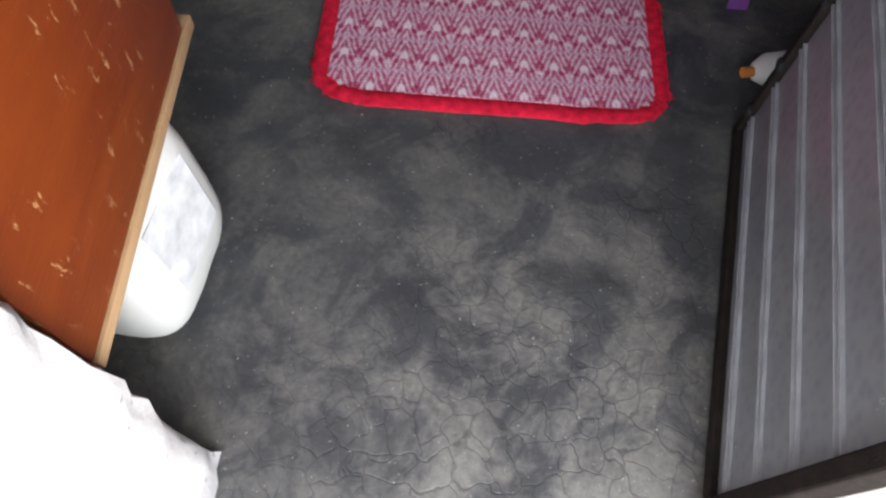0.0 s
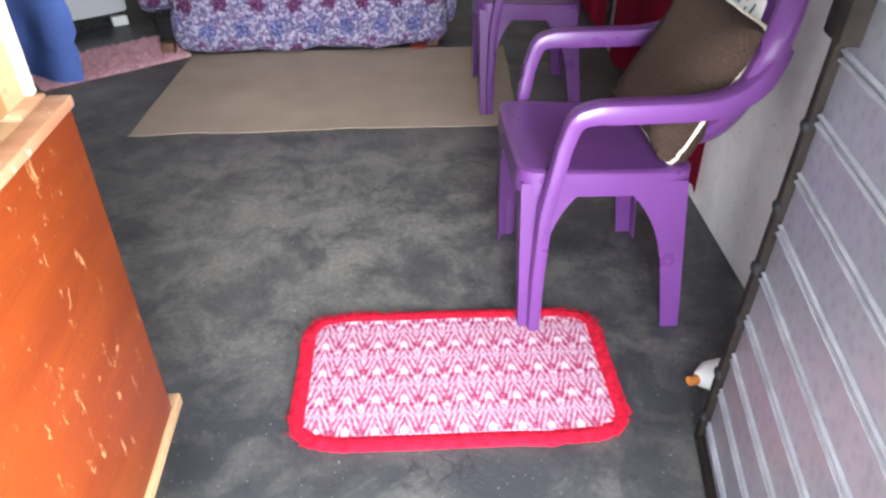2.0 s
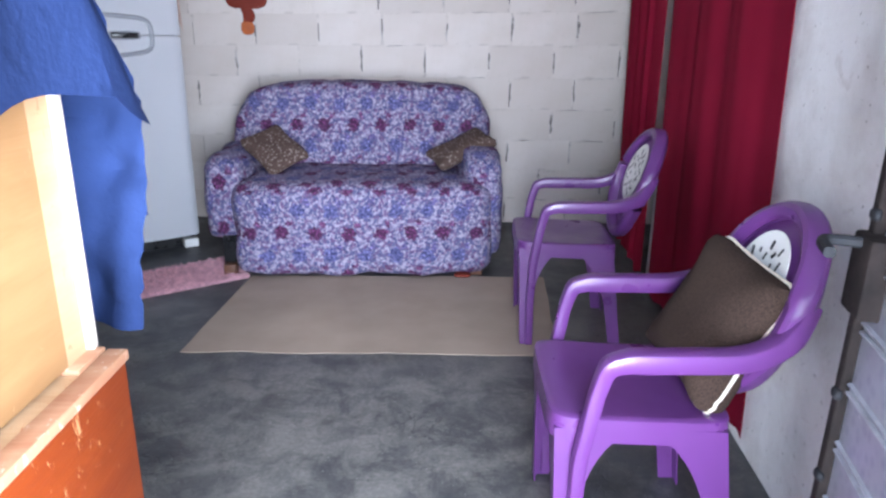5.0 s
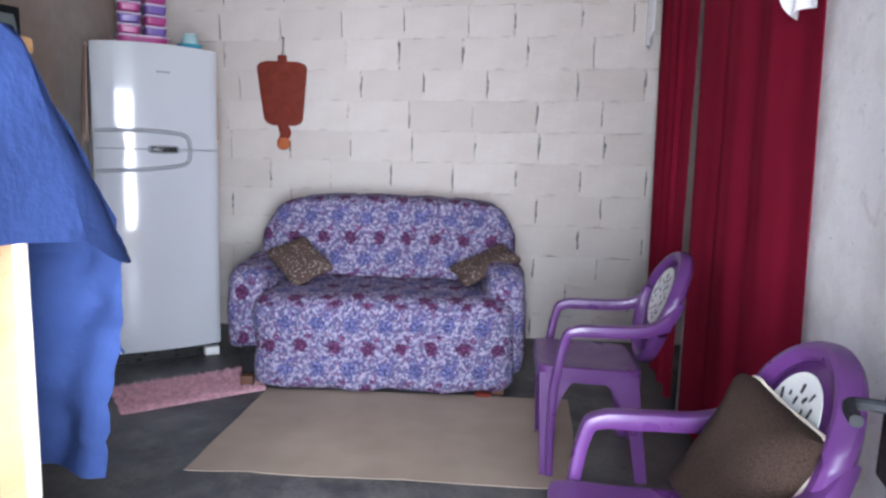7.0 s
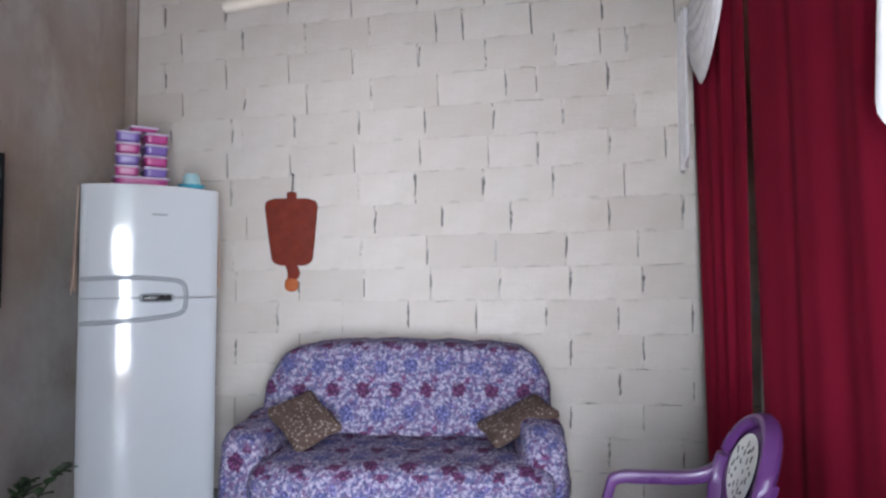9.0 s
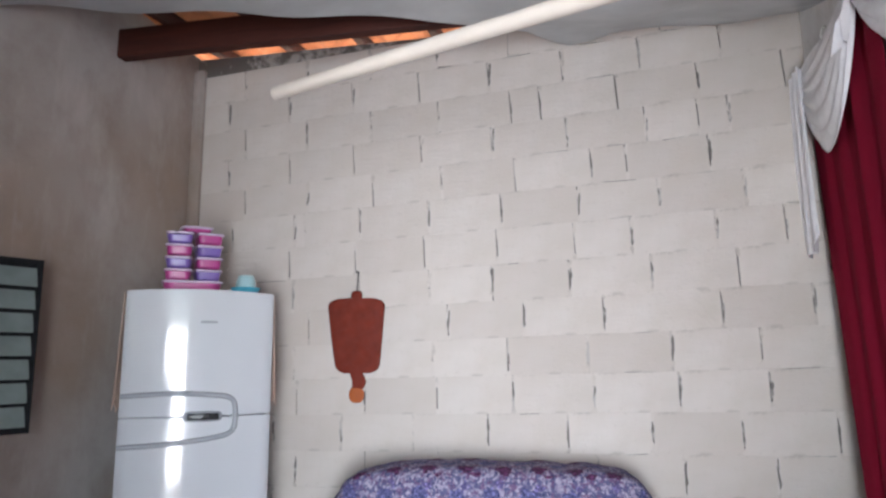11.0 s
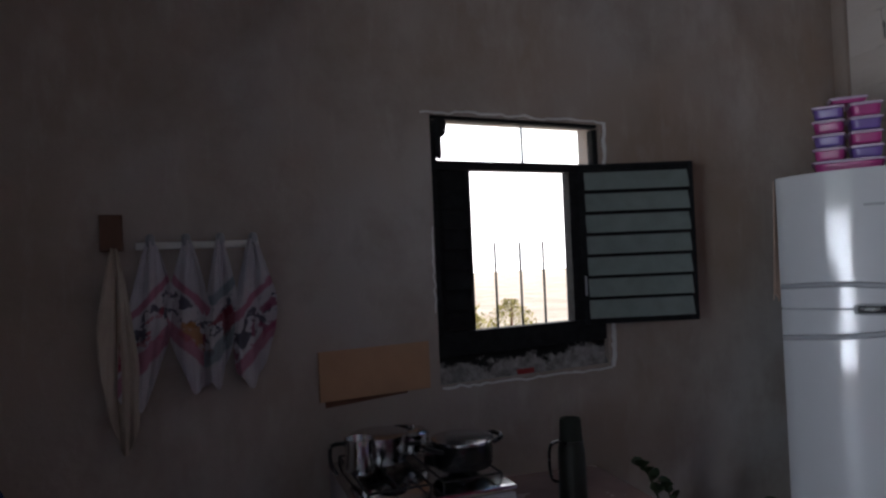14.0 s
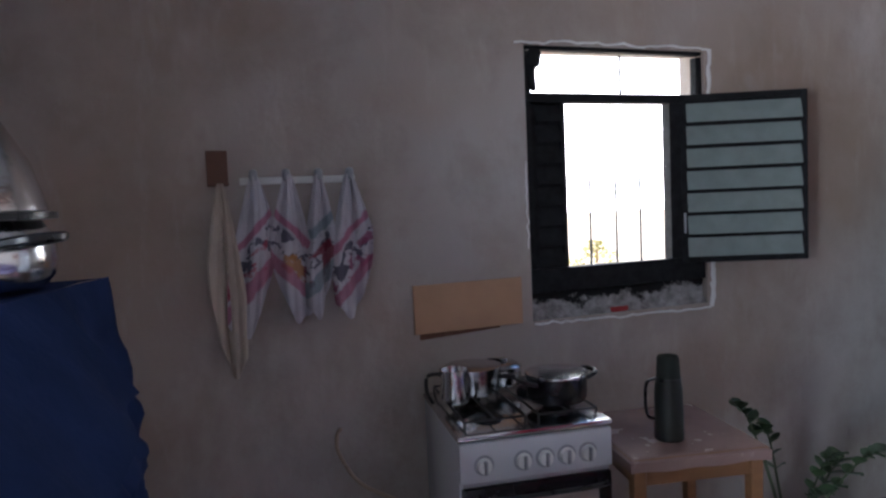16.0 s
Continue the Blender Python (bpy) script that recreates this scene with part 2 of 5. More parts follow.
def rug_material():
    """Woven in red, pink and white: slanting threads that mirror each other, between rows of dots."""
    m = Mat("woven_rug", 0.95, spec=0.1)
    u, v, _ = m.xyz(m.coord("UV"))
    row = m.math("WRAP", v, 0.0425, -0.0425)
    fold = m.math("PINGPONG", u, 0.031)
    slant = m.math("ADD", fold, m.math("MULTIPLY", row, 0.36))
    slant = m.math("ADD", slant, m.math("MULTIPLY", m.math("SUBTRACT", m.noise(30, 4, 0.7, at=m.coord("UV")), 0.5), 0.016))
    thread = m.math("SINE", m.math("MULTIPLY", slant, 2 * math.pi / 0.0125))
    yarn = m.math("SINE", m.math("MULTIPLY", v, 2 * math.pi / 0.0075))

    def dot(du, dv, size):
        x = m.math("WRAP", m.math("ADD", u, du), 0.031, -0.031)
        y = m.math("WRAP", m.math("ADD", v, dv), 0.0425, -0.0425)
        d = m.math("POWER", m.math("ADD", m.math("MULTIPLY", x, x), m.math("MULTIPLY", y, y)), 0.5)
        return m.ramp(m.math("MULTIPLY", d, 50.0), (size * 40, 1.0), (size * 55, 0.0))

    f = m.math("ADD", m.math("MULTIPLY", thread, 0.24), m.math("MULTIPLY", yarn, 0.07))
    f = m.math("ADD", f, m.math("MULTIPLY", m.math("SUBTRACT", m.noise(85, 4, 0.75, at=m.coord("UV")), 0.5), 1.25))
    f = m.math("ADD", f, m.math("MULTIPLY", m.math("ADD", dot(0.0, 0.0, 0.0105), dot(0.031, 0.020, 0.0065)), 0.42))
    f = m.math("SUBTRACT", f, m.math("MULTIPLY", m.math("ADD", m.math("ADD", dot(0.031, 0.0, 0.0095), dot(0.0155, 0.017, 0.0065)), dot(-0.0155, 0.017, 0.0065)), 0.40))
    f = m.math("ADD", f, 0.50)
    seam = m.ramp(m.math("ABSOLUTE", m.math("WRAP", m.math("ADD", v, 0.0425), 0.0425, -0.0425)), (0.0025, 1.0), (0.006, 0.0))
    c = m.ramp(f, (0.08, (0.30, 0.030, 0.085)), (0.38, (0.39, 0.115, 0.19)), (0.62, (0.47, 0.27, 0.35)), (0.94, (0.60, 0.48, 0.54)))
    m.color(m.mix(m.math("MULTIPLY", seam, 0.5), c, (0.42, 0.30, 0.40)))
    m.bump(m.math("ADD", f, m.noise(300, 2, at=m.coord("UV"))), 0.5, 0.004)
    return m.m


def tweed(name, a, b, scale=260, fleck=None):
    m = Mat(name, 0.95, spec=0.15)
    c = m.ramp(m.noise(scale, 3, 0.7), (0.35, a), (0.65, b))
    c = m.mix(m.ramp(m.noise(7, 4), (0.4, 0.0), (0.8, 0.4)), c, tuple(v * 0.55 for v in a))
    if fleck:
        v = m.t.nodes.new("ShaderNodeTexVoronoi")
        v.inputs["Scale"].default_value = 55
        m.t.links.new(m.coord(), v.inputs["Vector"])
        c = m.mix(m.ramp(v.outputs["Distance"], (0.22, 0.9), (0.34, 0.0)), c, fleck)
    m.color(c)
    m.bump(m.noise(scale, 3), 0.6, 0.004)
    return m.m


def galvanised():
    m = Mat("galvanised_sheet", 0.42, 0.7)
    v = m.t.nodes.new("ShaderNodeTexVoronoi")
    v.inputs["Scale"].default_value = 55
    m.t.links.new(m.coord(), v.inputs["Vector"])
    c = m.ramp(v.outputs["Distance"], (0.1, (0.29, 0.305, 0.345)), (0.6, (0.35, 0.365, 0.40)))
    c = m.mix(m.ramp(m.noise(3, 5, 0.65), (0.45, 0.0), (0.75, 0.5)), c, (0.22, 0.23, 0.26))
    c = m.mix(m.ramp(m.noise(30, 4, 0.75, at=m.coord(scale=(1, 0.3, 1))), (0.68, 0.0), (0.72, 0.8)), c, (0.7, 0.7, 0.7))
    m.color(c)
    m.gloss(m.ramp(m.noise(14, 4), (0.3, 0.34), (0.7, 0.55)))
    m.bump(m.noise(6, 3), 0.12, 0.01)
    return m.m


def towel_material(name, one, two, slope, at_y):
    """White cotton: two slanting printed bands with a small motif between them; the ends stay plain."""
    m = Mat(name, 0.95, spec=0.1)
    _, y, z = m.xyz(m.coord())
    d = m.math("ADD", m.math("SUBTRACT", 1.535, z), m.math("MULTIPLY", m.math("SUBTRACT", y, at_y), slope))
    d = m.math("ADD", d, m.math("MULTIPLY", m.math("SUBTRACT", m.noise(14, 3), 0.5), 0.05))
    c = m.ramp(m.noise(9, 3), (0.3, (0.42, 0.40, 0.43)), (0.7, (0.53, 0.51, 0.55)))
    def band(a, b):
        return m.math("MULTIPLY", m.ramp(d, (a - 0.008, 0.0), (a, 1.0)), m.ramp(d, (b, 1.0), (b + 0.008, 0.0)))
    c = m.mix(m.math("MULTIPLY", band(0.15, 0.172), 0.8), c, one)
    c = m.mix(m.math("MULTIPLY", band(0.19, 0.27), m.ramp(m.noise(26, 3, warp=0.5), (0.52, 0.0), (0.56, 0.85))), c, (0.05, 0.05, 0.08))
    c = m.mix(m.math("MULTIPLY", band(0.225, 0.315), m.ramp(m.noise(15, 3, warp=0.4), (0.50, 0.0), (0.55, 0.85))), c, two)
    c = m.mix(m.math("MULTIPLY", band(0.30, 0.345), 0.75), c, one)
    m.color(c)
    m.bump(m.noise(300, 2), 0.3, 0.003)
    return m.m


FLOOR = floor_material()
BLOCK, MORTAR = block_material(), mortar_material()
PLASTER = plaster_material("cement_plaster", (0.355, 0.275, 0.222), (0.43, 0.402, 0.385), (0.26, 0.205, 0.168))
WHITEWALL = plaster_material("whitewash", (0.70, 0.685, 0.68), (0.80, 0.79, 0.785), (0.44, 0.395, 0.37), 0.6)
SOOT = soot_material()
CHIPPED = plaster_material("chipped_white_paint", (0.70, 0.70, 0.70), (0.84, 0.84, 0.84), (0.45, 0.44, 0.43))
EARTH = plaster_material("dry_earth", (0.42, 0.33, 0.24), (0.52, 0.43, 0.33), (0.33, 0.26, 0.18))
BROWN = scratched_wood("varnished_board", (0.128, 0.0195, 0.0025), (0.172, 0.0305, 0.0035), (0.36, 0.17, 0.07), 0.5, 0.605)
PINE = scratched_wood("pine_edge", (0.31, 0.18, 0.09), (0.40, 0.26, 0.14), (0.30, 0.12, 0.05), 0.6, 0.6)
PLY = scratched_wood("plywood", (0.215, 0.110, 0.042), (0.25, 0.140, 0.058), (0.42, 0.28, 0.15), 0.55, 0.66)
PALEEDGE = plain("pale_edge", (0.48, 0.41, 0.34), 0.7, vary=0.3, scale=16)
CHIPEDGE = scratched_wood("chipped_edge", (0.28, 0.12, 0.06), (0.40, 0.23, 0.13), (0.46, 0.33, 0.24), 0.7, 0.58)
REDWOOD = scratched_wood("dark_rafter_wood", (0.038, 0.008, 0.005), (0.065, 0.015, 0.009), (0.11, 0.04, 0.022), 0.75, 0.66)
TABLEWOOD = scratched_wood("table_wood", (0.17, 0.08, 0.036), (0.24, 0.12, 0.055), (0.36, 0.22, 0.12), 0.4, 0.68)
BLUE = plain("blue_cotton", (0.0155, 0.027, 0.078), 0.95, vary=0.35, scale=5, bump=0.45, spec=0.05)
FLORAL, RUG = floral_material(), rug_material()
REDSHAG = plain("red_shag", (0.50, 0.012, 0.035), 0.95, vary=0.35, scale=60, bump=0.5, spec=0.1)
PINKSHAG = plain("pink_shag", (0.66, 0.38, 0.42), 0.95, vary=0.3, scale=40, bump=0.5, spec=0.1)
PURPLE = plain("purple_plastic", (0.105, 0.032, 0.146), 0.33, vary=0.10, scale=4, bump=0.0)
WINE = plain("wine_curtain", (0.195, 0.008, 0.025), 0.95, vary=0.07, scale=3, bump=0.06, spec=0.04)
SHEER = plain("white_voile", (0.80, 0.78, 0.79), 0.85, vary=0.06, scale=20, bump=0.2, spec=0.2)
ENAMEL = plain("white_enamel", (0.56, 0.57, 0.59), 0.09, vary=0.02, scale=3, bump=0.0)
GREYPL = plain("grey_plastic", (0.30, 0.31, 0.33), 0.4, vary=0.06)
BLACKPL = plain("black_plastic", (0.012, 0.012, 0.013), 0.3, vary=0.2)
BLACKIRON = plain("black_iron", (0.018, 0.017, 0.017), 0.55, 0.3, vary=0.4, scale=25, bump=0.2)
RUSTIRON = plain("rusty_iron", (0.011, 0.008, 0.007), 0.8, 0.0, vary=0.5, scale=40, bump=0.5, spec=0.15)
ZINC = galvanised()
RIDGE = plain("zinc_rib_glint", (0.32, 0.33, 0.36), 0.42, 0.35, vary=0.22, scale=18, bump=0.15)
LOUVRE = plain("painted_louvre", (0.185, 0.225, 0.215), 0.5, 0.2, vary=0.12, scale=14)
STEEL = plain("stainless_steel", (0.62, 0.62, 0.63), 0.16, 1.0, vary=0.06)
DARKPOT = plain("black_enamel", (0.015, 0.015, 0.016), 0.22, 0.2, vary=0.2)
CLAY = plain("clay_tile", (0.52, 0.20, 0.09), 0.85, vary=0.3, scale=8, bump=0.4)
FOIL = plain("silver_sheet", (0.50, 0.52, 0.54), 0.38, 0.55, vary=0.15, scale=3, bump=0.15)
PVC = plain("white_pvc", (0.58, 0.51, 0.44), 0.35, vary=0.05)
CARD = plain("cardboard", (0.35, 0.275, 0.215), 0.85, vary=0.10, scale=4, bump=0.1, spec=0.2)
TANCARD = plain("tan_board", (0.45, 0.27, 0.16), 0.7, vary=0.12, scale=5, bump=0.1)
TWEED = tweed("brown_tweed", (0.022, 0.0135, 0.010), (0.062, 0.039, 0.029))
FLECK = tweed("flecked_brown", (0.07, 0.043, 0.036), (0.12, 0.08, 0.066), 200, (0.30, 0.25, 0.22))
CORD = plain("cream_cord", (0.68, 0.60, 0.48), 0.9, bump=0.4)
RUST = plain("rust_leather", (0.165, 0.018, 0.006), 0.8, vary=0.18, scale=14, bump=0.3)
PINKPL = plain("pink_plastic", (0.38, 0.045, 0.20), 0.35, vary=0.1)
LILAC = plain("lilac_plastic", (0.16, 0.095, 0.33), 0.35, vary=0.1)
LID = plain("pale_lid", (0.52, 0.42, 0.54), 0.4, vary=0.05)
AQUA = plain("aqua_plastic", (0.06, 0.32, 0.42), 0.3, vary=0.1)
WHITEPL = plain("white_plastic", (0.70, 0.70, 0.67), 0.4, vary=0.08, scale=5)
ORANGE = plain("orange_plastic", (0.42, 0.15, 0.03), 0.4)
CREAM = plain("cream_cloth", (0.46, 0.39, 0.32), 0.95, vary=0.12, scale=9, bump=0.3)
PEACH = plain("peach_cloth", (0.62, 0.45, 0.36), 0.95, vary=0.1, bump=0.3)
GREEN = plain("dark_green_steel", (0.028, 0.033, 0.028), 0.45, 0.4, vary=0.1)
LEAF = plain("waxy_leaf", (0.040, 0.075, 0.030), 0.35, vary=0.35, scale=12)
FOLIAGE = plain("dry_foliage", (0.28, 0.24, 0.07), 0.8, vary=0.4, scale=12)
STEM = plain("green_stem", (0.06, 0.085, 0.04), 0.5)
POTCLAY = plain("plant_pot", (0.10, 0.06, 0.05), 0.7)
OILCLOTH = plain("clear_table_cover", (0.25, 0.165, 0.145), 0.22, vary=0.15, scale=6)
BLOCKWOOD = plain("dark_wood", (0.13, 0.055, 0.03), 0.6, vary=0.2)
DARKPAINT = plain("matt_black_paint", (0.012, 0.0125, 0.014), 0.7, vary=0.4, scale=25, bump=0.2, spec=0.15)


# ---- mesh helpers ----
def finish(name, bm, mat, smooth=True):
    me = bpy.data.meshes.new(name)
    bmesh.ops.recalc_face_normals(bm, faces=bm.faces)
    bm.to_mesh(me)
    bm.free()
    if smooth:
        me.shade_smooth()
        me.set_sharp_from_angle(angle=radians(38))
    uv = me.uv_layers.new(name="flat")
    for p in me.polygons:
        n = p.normal
        a = max(range(3), key=lambda k: abs(n[k]))
        i, j = ((1, 2), (0, 2), (0, 1))[a]
        for li in p.loop_indices:
            co = me.vertices[me.loops[li].vertex_index].co
            uv.data[li].uv = (co[i] + 0.37 * a, co[j] + 0.21 * a)
    for one in (mat if isinstance(mat, (list, tuple)) else [mat]):
        me.materials.append(one)
    return me


def part(name, bm, mat, parent=None, label="", smooth=True):
    ob = new(name, finish(name, bm, mat, smooth))
    ob.parent = parent
    return tagged(ob, label) if label else ob


def thing(name, m, label, category, group="", kind=""):
    ob = new(name)
    ob.empty_display_size = 0.05
    ob.matrix_world = m
    return tagged(ob, label, category, group, kind)


def solid(name, bm, mat, label, category, m=None, group="", kind="", smooth=True):
    ob = new(name, finish(name, bm, mat, smooth))
    if m is not None:
        ob.matrix_world = m
    return tagged(ob, label, category, group, kind)


def box(lo, hi, bevel=0.0, bm=None, seg=2, turn=None):
    bm = bm or bmesh.new()
    r = bmesh.ops.create_cube(bm, size=1)
    vs = r["verts"]
    for v in vs:
        v.co = Vector([lo[k] + (v.co[k] + 0.5) * (hi[k] - lo[k]) for k in range(3)])
    if bevel:
        es = list({e for v in vs for e in v.link_edges})
        vs = list({v for f in bmesh.ops.bevel(bm, geom=es, offset=bevel, segments=seg, affect="EDGES", profile=0.5)["faces"] for v in f.verts} | {v for v in vs if v.is_valid})
    if turn is not None:
        bmesh.ops.transform(bm, matrix=turn, verts=vs)
    return bm


def lathe(profile, seg=28, bm=None, at=(0, 0, 0), axis="z", close=True):
    """A turned body from (radius, height) pairs."""
    bm = bm or bmesh.new()
    rings = []
    for r, h in profile:
        ring = []
        for k in range(seg):
            a = 2 * math.pi * k / seg
            p = (r * math.cos(a), r * math.sin(a), h) if axis == "z" else (r * math.cos(a), h, r * math.sin(a)) if axis == "y" else (h, r * math.cos(a), r * math.sin(a))
            ring.append(bm.verts.new(Vector(at) + Vector(p)))
        rings.append(ring)
    for a, b in zip(rings, rings[1:]):
        for k in range(seg):
            bm.faces.new((a[k], a[(k + 1) % seg], b[(k + 1) % seg], b[k]))
    if close:
        bm.faces.new(rings[0]), bm.faces.new(rings[-1])
    return bm


def curve(points, steps=8):
    """A smooth line through the points."""
    pts = [Vector(p) for p in points]
    out = []
    for k in range(len(pts) - 1):
        a, b, c, d = pts[max(k - 1, 0)], pts[k], pts[k + 1], pts[min(k + 2, len(pts) - 1)]
        for s in range(steps):
            t = s / steps
            out.append(0.5 * (2 * b + (c - a) * t + (2 * a - 5 * b + 4 * c - d) * t * t + (3 * b - a - 3 * c + d) * t**3))
    return out + [pts[-1]]


def sweep(points, width, height=None, side=None, seg=8, bm=None, square=2.6, taper=None, closed=False):
    """A bar of rounded section along the points; side: the direction of its width."""
    bm = bm or bmesh.new()
    height = height or width
    rings, n = [], len(points)
    for k, p in enumerate(points):
        d = (points[(k + 1) % n if closed else min(k + 1, n - 1)] - points[(k - 1) % n if closed else max(k - 1, 0)]).normalized()
        s = Vector(side) if side else (Vector((0, 0, 1)) if abs(d.z) < 0.9 else Vector((1, 0, 0))).cross(d)
        s = (s - d * s.dot(d)).normalized()
        u = d.cross(s)
        f = taper(k / (n - 1)) if taper else 1.0
        ring = []
        for q in range(seg):
            a = 2 * math.pi * (q + 0.5) / seg
            c, z = math.cos(a), math.sin(a)
            e = 2 / square
            c, z = math.copysign(abs(c) ** e, c), math.copysign(abs(z) ** e, z)
            ring.append(bm.verts.new(p + s * (c * width / 2 * f) + u * (z * height / 2 * f)))
        rings.append(ring)
    pairs = list(zip(rings, rings[1:])) + ([(rings[-1], rings[0])] if closed else [])
    for a, b in pairs:
        for q in range(seg):
            bm.faces.new((a[q], a[(q + 1) % seg], b[(q + 1) % seg], b[q]))
    if not closed:
        bm.faces.new(rings[0]), bm.faces.new(rings[-1])
    return bm


def sheet(nu, nv, f, thick=0.0, bm=None):
    """A surface f(u, v), u and v from 0 to 1, with a thickness where given."""
    bm = bm or bmesh.new()
    g = [[bm.verts.new(f(i / nu, j / nv)) for j in range(nv + 1)] for i in range(nu + 1)]
    fs = [bm.faces.new((g[i][j], g[i + 1][j], g[i + 1][j + 1], g[i][j + 1])) for i in range(nu) for j in range(nv)]
    if thick:
        bmesh.ops.recalc_face_normals(bm, faces=fs)
        bmesh.ops.solidify(bm, geom=fs, thickness=thick)
    return bm


def softbox(lo, hi, power=5.0, n=14, wrinkle=0.0, seed=0.0, shape=None):
    """A padded block with rounded edges and creases."""
    bm = bmesh.new()
    bmesh.ops.create_cube(bm, size=2)
    bmesh.ops.subdivide_edges(bm, edges=bm.edges[:], cuts=n, use_grid_fill=True)
    c, h = (Vector(lo) + Vector(hi)) / 2, (Vector(hi) - Vector(lo)) / 2
    for v in bm.verts:
        p = v.co.copy()
        r = sum(abs(q) ** power for q in p) ** (1 / power)
        p /= r
        w = c + Vector([p[k] * h[k] for k in range(3)])
        if shape:
            w = shape(w, p)
        if wrinkle:
            w += p * wrinkle * noise.noise(w * 7 + Vector((seed, 0, 0))) + p * wrinkle * 0.5 * noise.noise(w * 19 + Vector((0, seed, 0)))
        v.co = w
    return bm


# ---- structure ----
XL, YB = -2.0, 4.2
RIGHT = Matrix.Translation((1.045, 0, 0)) @ Matrix.Rotation(-math.atan(0.083), 4, "Z")


def slab(name, lo, hi, mat, label, category, m=None):
    return solid(name, box(lo, hi), mat, label, category, m, kind="structure", smooth=False)


slab("ground", (-1500, -1500, -0.4), (1500, 1500, -0.06), EARTH, "dry sandy earth round the house", "ground")
slab("floor", (-2.15, -0.2, -0.1), (2.8, 4.35, 0.0), FLOOR, "dark burnt-cement floor, patchy, worn and cracked", "floor")
front = slab("wall_front", (-2.15, -0.21, 0), (-0.12, -0.004, 2.75), WHITEWALL, "whitewashed front wall beside the doorway", "wall")
slab("wall_front_2", (0.70, -0.21, 0), (2.8, -0.06, 2.75), WHITEWALL, "whitewashed front wall behind the metal door", "wall")
slab("wall_front_3", (-0.10, -0.21, 2.12), (0.70, -0.06, 2.75), WHITEWALL, "whitewashed wall over the doorway", "wall")


def rough_edge():
    """The lumpy whitewashed end of the front wall, at the doorway."""
    bm = bmesh.new()
    rows = []
    for k in range(61):
        z = 2.12 * k / 60
        row = []
        for q in range(13):
            a = math.pi * 1.5 * q / 12 - math.pi * 0.25
            n = 0.014 * noise.noise(Vector((q * 0.7, z * 9, 0))) + 0.008 * noise.noise(Vector((q * 1.9, z * 30, 4)))
            x = -0.125 + (0.035 + n) * (1 if math.cos(a) > 0 else -0.2) * abs(math.cos(a)) ** 0.5
            y = -0.106 + (0.106 + n) * math.copysign(abs(math.sin(a)) ** 0.5, math.sin(a))
            row.append(bm.verts.new((x, y, z)))
        rows.append(row)
    for a, b in zip(rows, rows[1:]):
        for q in range(12):
            bm.faces.new((a[q], a[q + 1], b[q + 1], b[q]))
    return bm


solid("trim_doorway", rough_edge(), WHITEWALL, "lumpy whitewashed plaster edge of the doorway", "wall edge", kind="structure")

# left wall with its window opening: y 1.83 to 2.62, z 0.98 to 1.98
WY0, WY1, WZ0, WZ1 = 1.835, 2.615, 0.985, 1.975
for k, (y0, y1, z0, z1) in enumerate(((-0.06, WY0, 0, 3.25), (WY1, 4.35, 0, 3.25), (WY0, WY1, 0, WZ0), (WY0, WY1, WZ1, 3.25))):
    slab("wall_left" if not k else "wall_left_%d" % (k + 1), (XL - 0.15, y0, z0), (XL, y1, z1), PLASTER, "bare grey-brown cement-plastered wall with stains", "wall")
slab("wall_right", (0, -0.06, 0), (0.14, 1.93, 3.2), WHITEWALL, "smooth whitewashed side wall with grey smears", "wall", RIGHT)
slab("wall_right_2", (0, 1.93, 2.86), (0.14, 4.25, 3.2), WHITEWALL, "whitewashed wall over the curtained opening", "wall", RIGHT)
slab("wall_right_post", (0.02, 2.86, 0), (0.12, 3.06, 2.86), WHITEWALL, "whitewashed post behind the curtains", "post", RIGHT)
solid("trim_corner", sweep([Vector((XL + 0.03, YB - 0.012, z)) for z in (0, 1.5, 3.15)], 0.075, 0.04, (1, 0, 0), square=5), PLASTER, "smeared plaster strip in the wall corner", "plaster strip", kind="structure")
slab("wall_far", (2.65, -0.06, 0), (2.8, 4.35, 3.2), WHITEWALL, "plain wall of the room beyond the curtain", "wall")
wall_back = slab("wall_back", (-2.15, YB + 0.012, 0), (2.8, YB + 0.15, 3.235), MORTAR, "white-painted concrete-block wall with open dark joints", "wall")


# ---- ceiling: silver sheet under a clay-tile roof on dark rafters ----
def foil(u, v):
    x = XL + 0.03 + u * 3.42
    back = 4.17 if x > 0.12 else 3.40 + (x + 0.2) * (0.37 if x < -0.2 else 2.4)
    y = -0.05 + v * (back + 0.05)
    z = 2.45 + 0.125 * y + 0.225 * max(0.0, y - 3.42) + 0.012 * math.sin(x * 9 + y * 2) + 0.02 * noise.noise(Vector((x * 2, y * 2, 3)))
    sag = 0.03 * math.sin(min(1, max(0, v)) * math.pi)
    hang = -0.05 * max(0, 1 - abs(x - 0.25) / 0.22) * max(0, v - 0.93) / 0.07
    return Vector((x, y, z - sag + hang))


solid("ceiling", sheet(48, 60, foil, 0.004), FOIL, "sagging silver insulation sheet under the roof", "ceiling", kind="structure")


def roof_z(y):
    return 2.86 + 0.125 * y


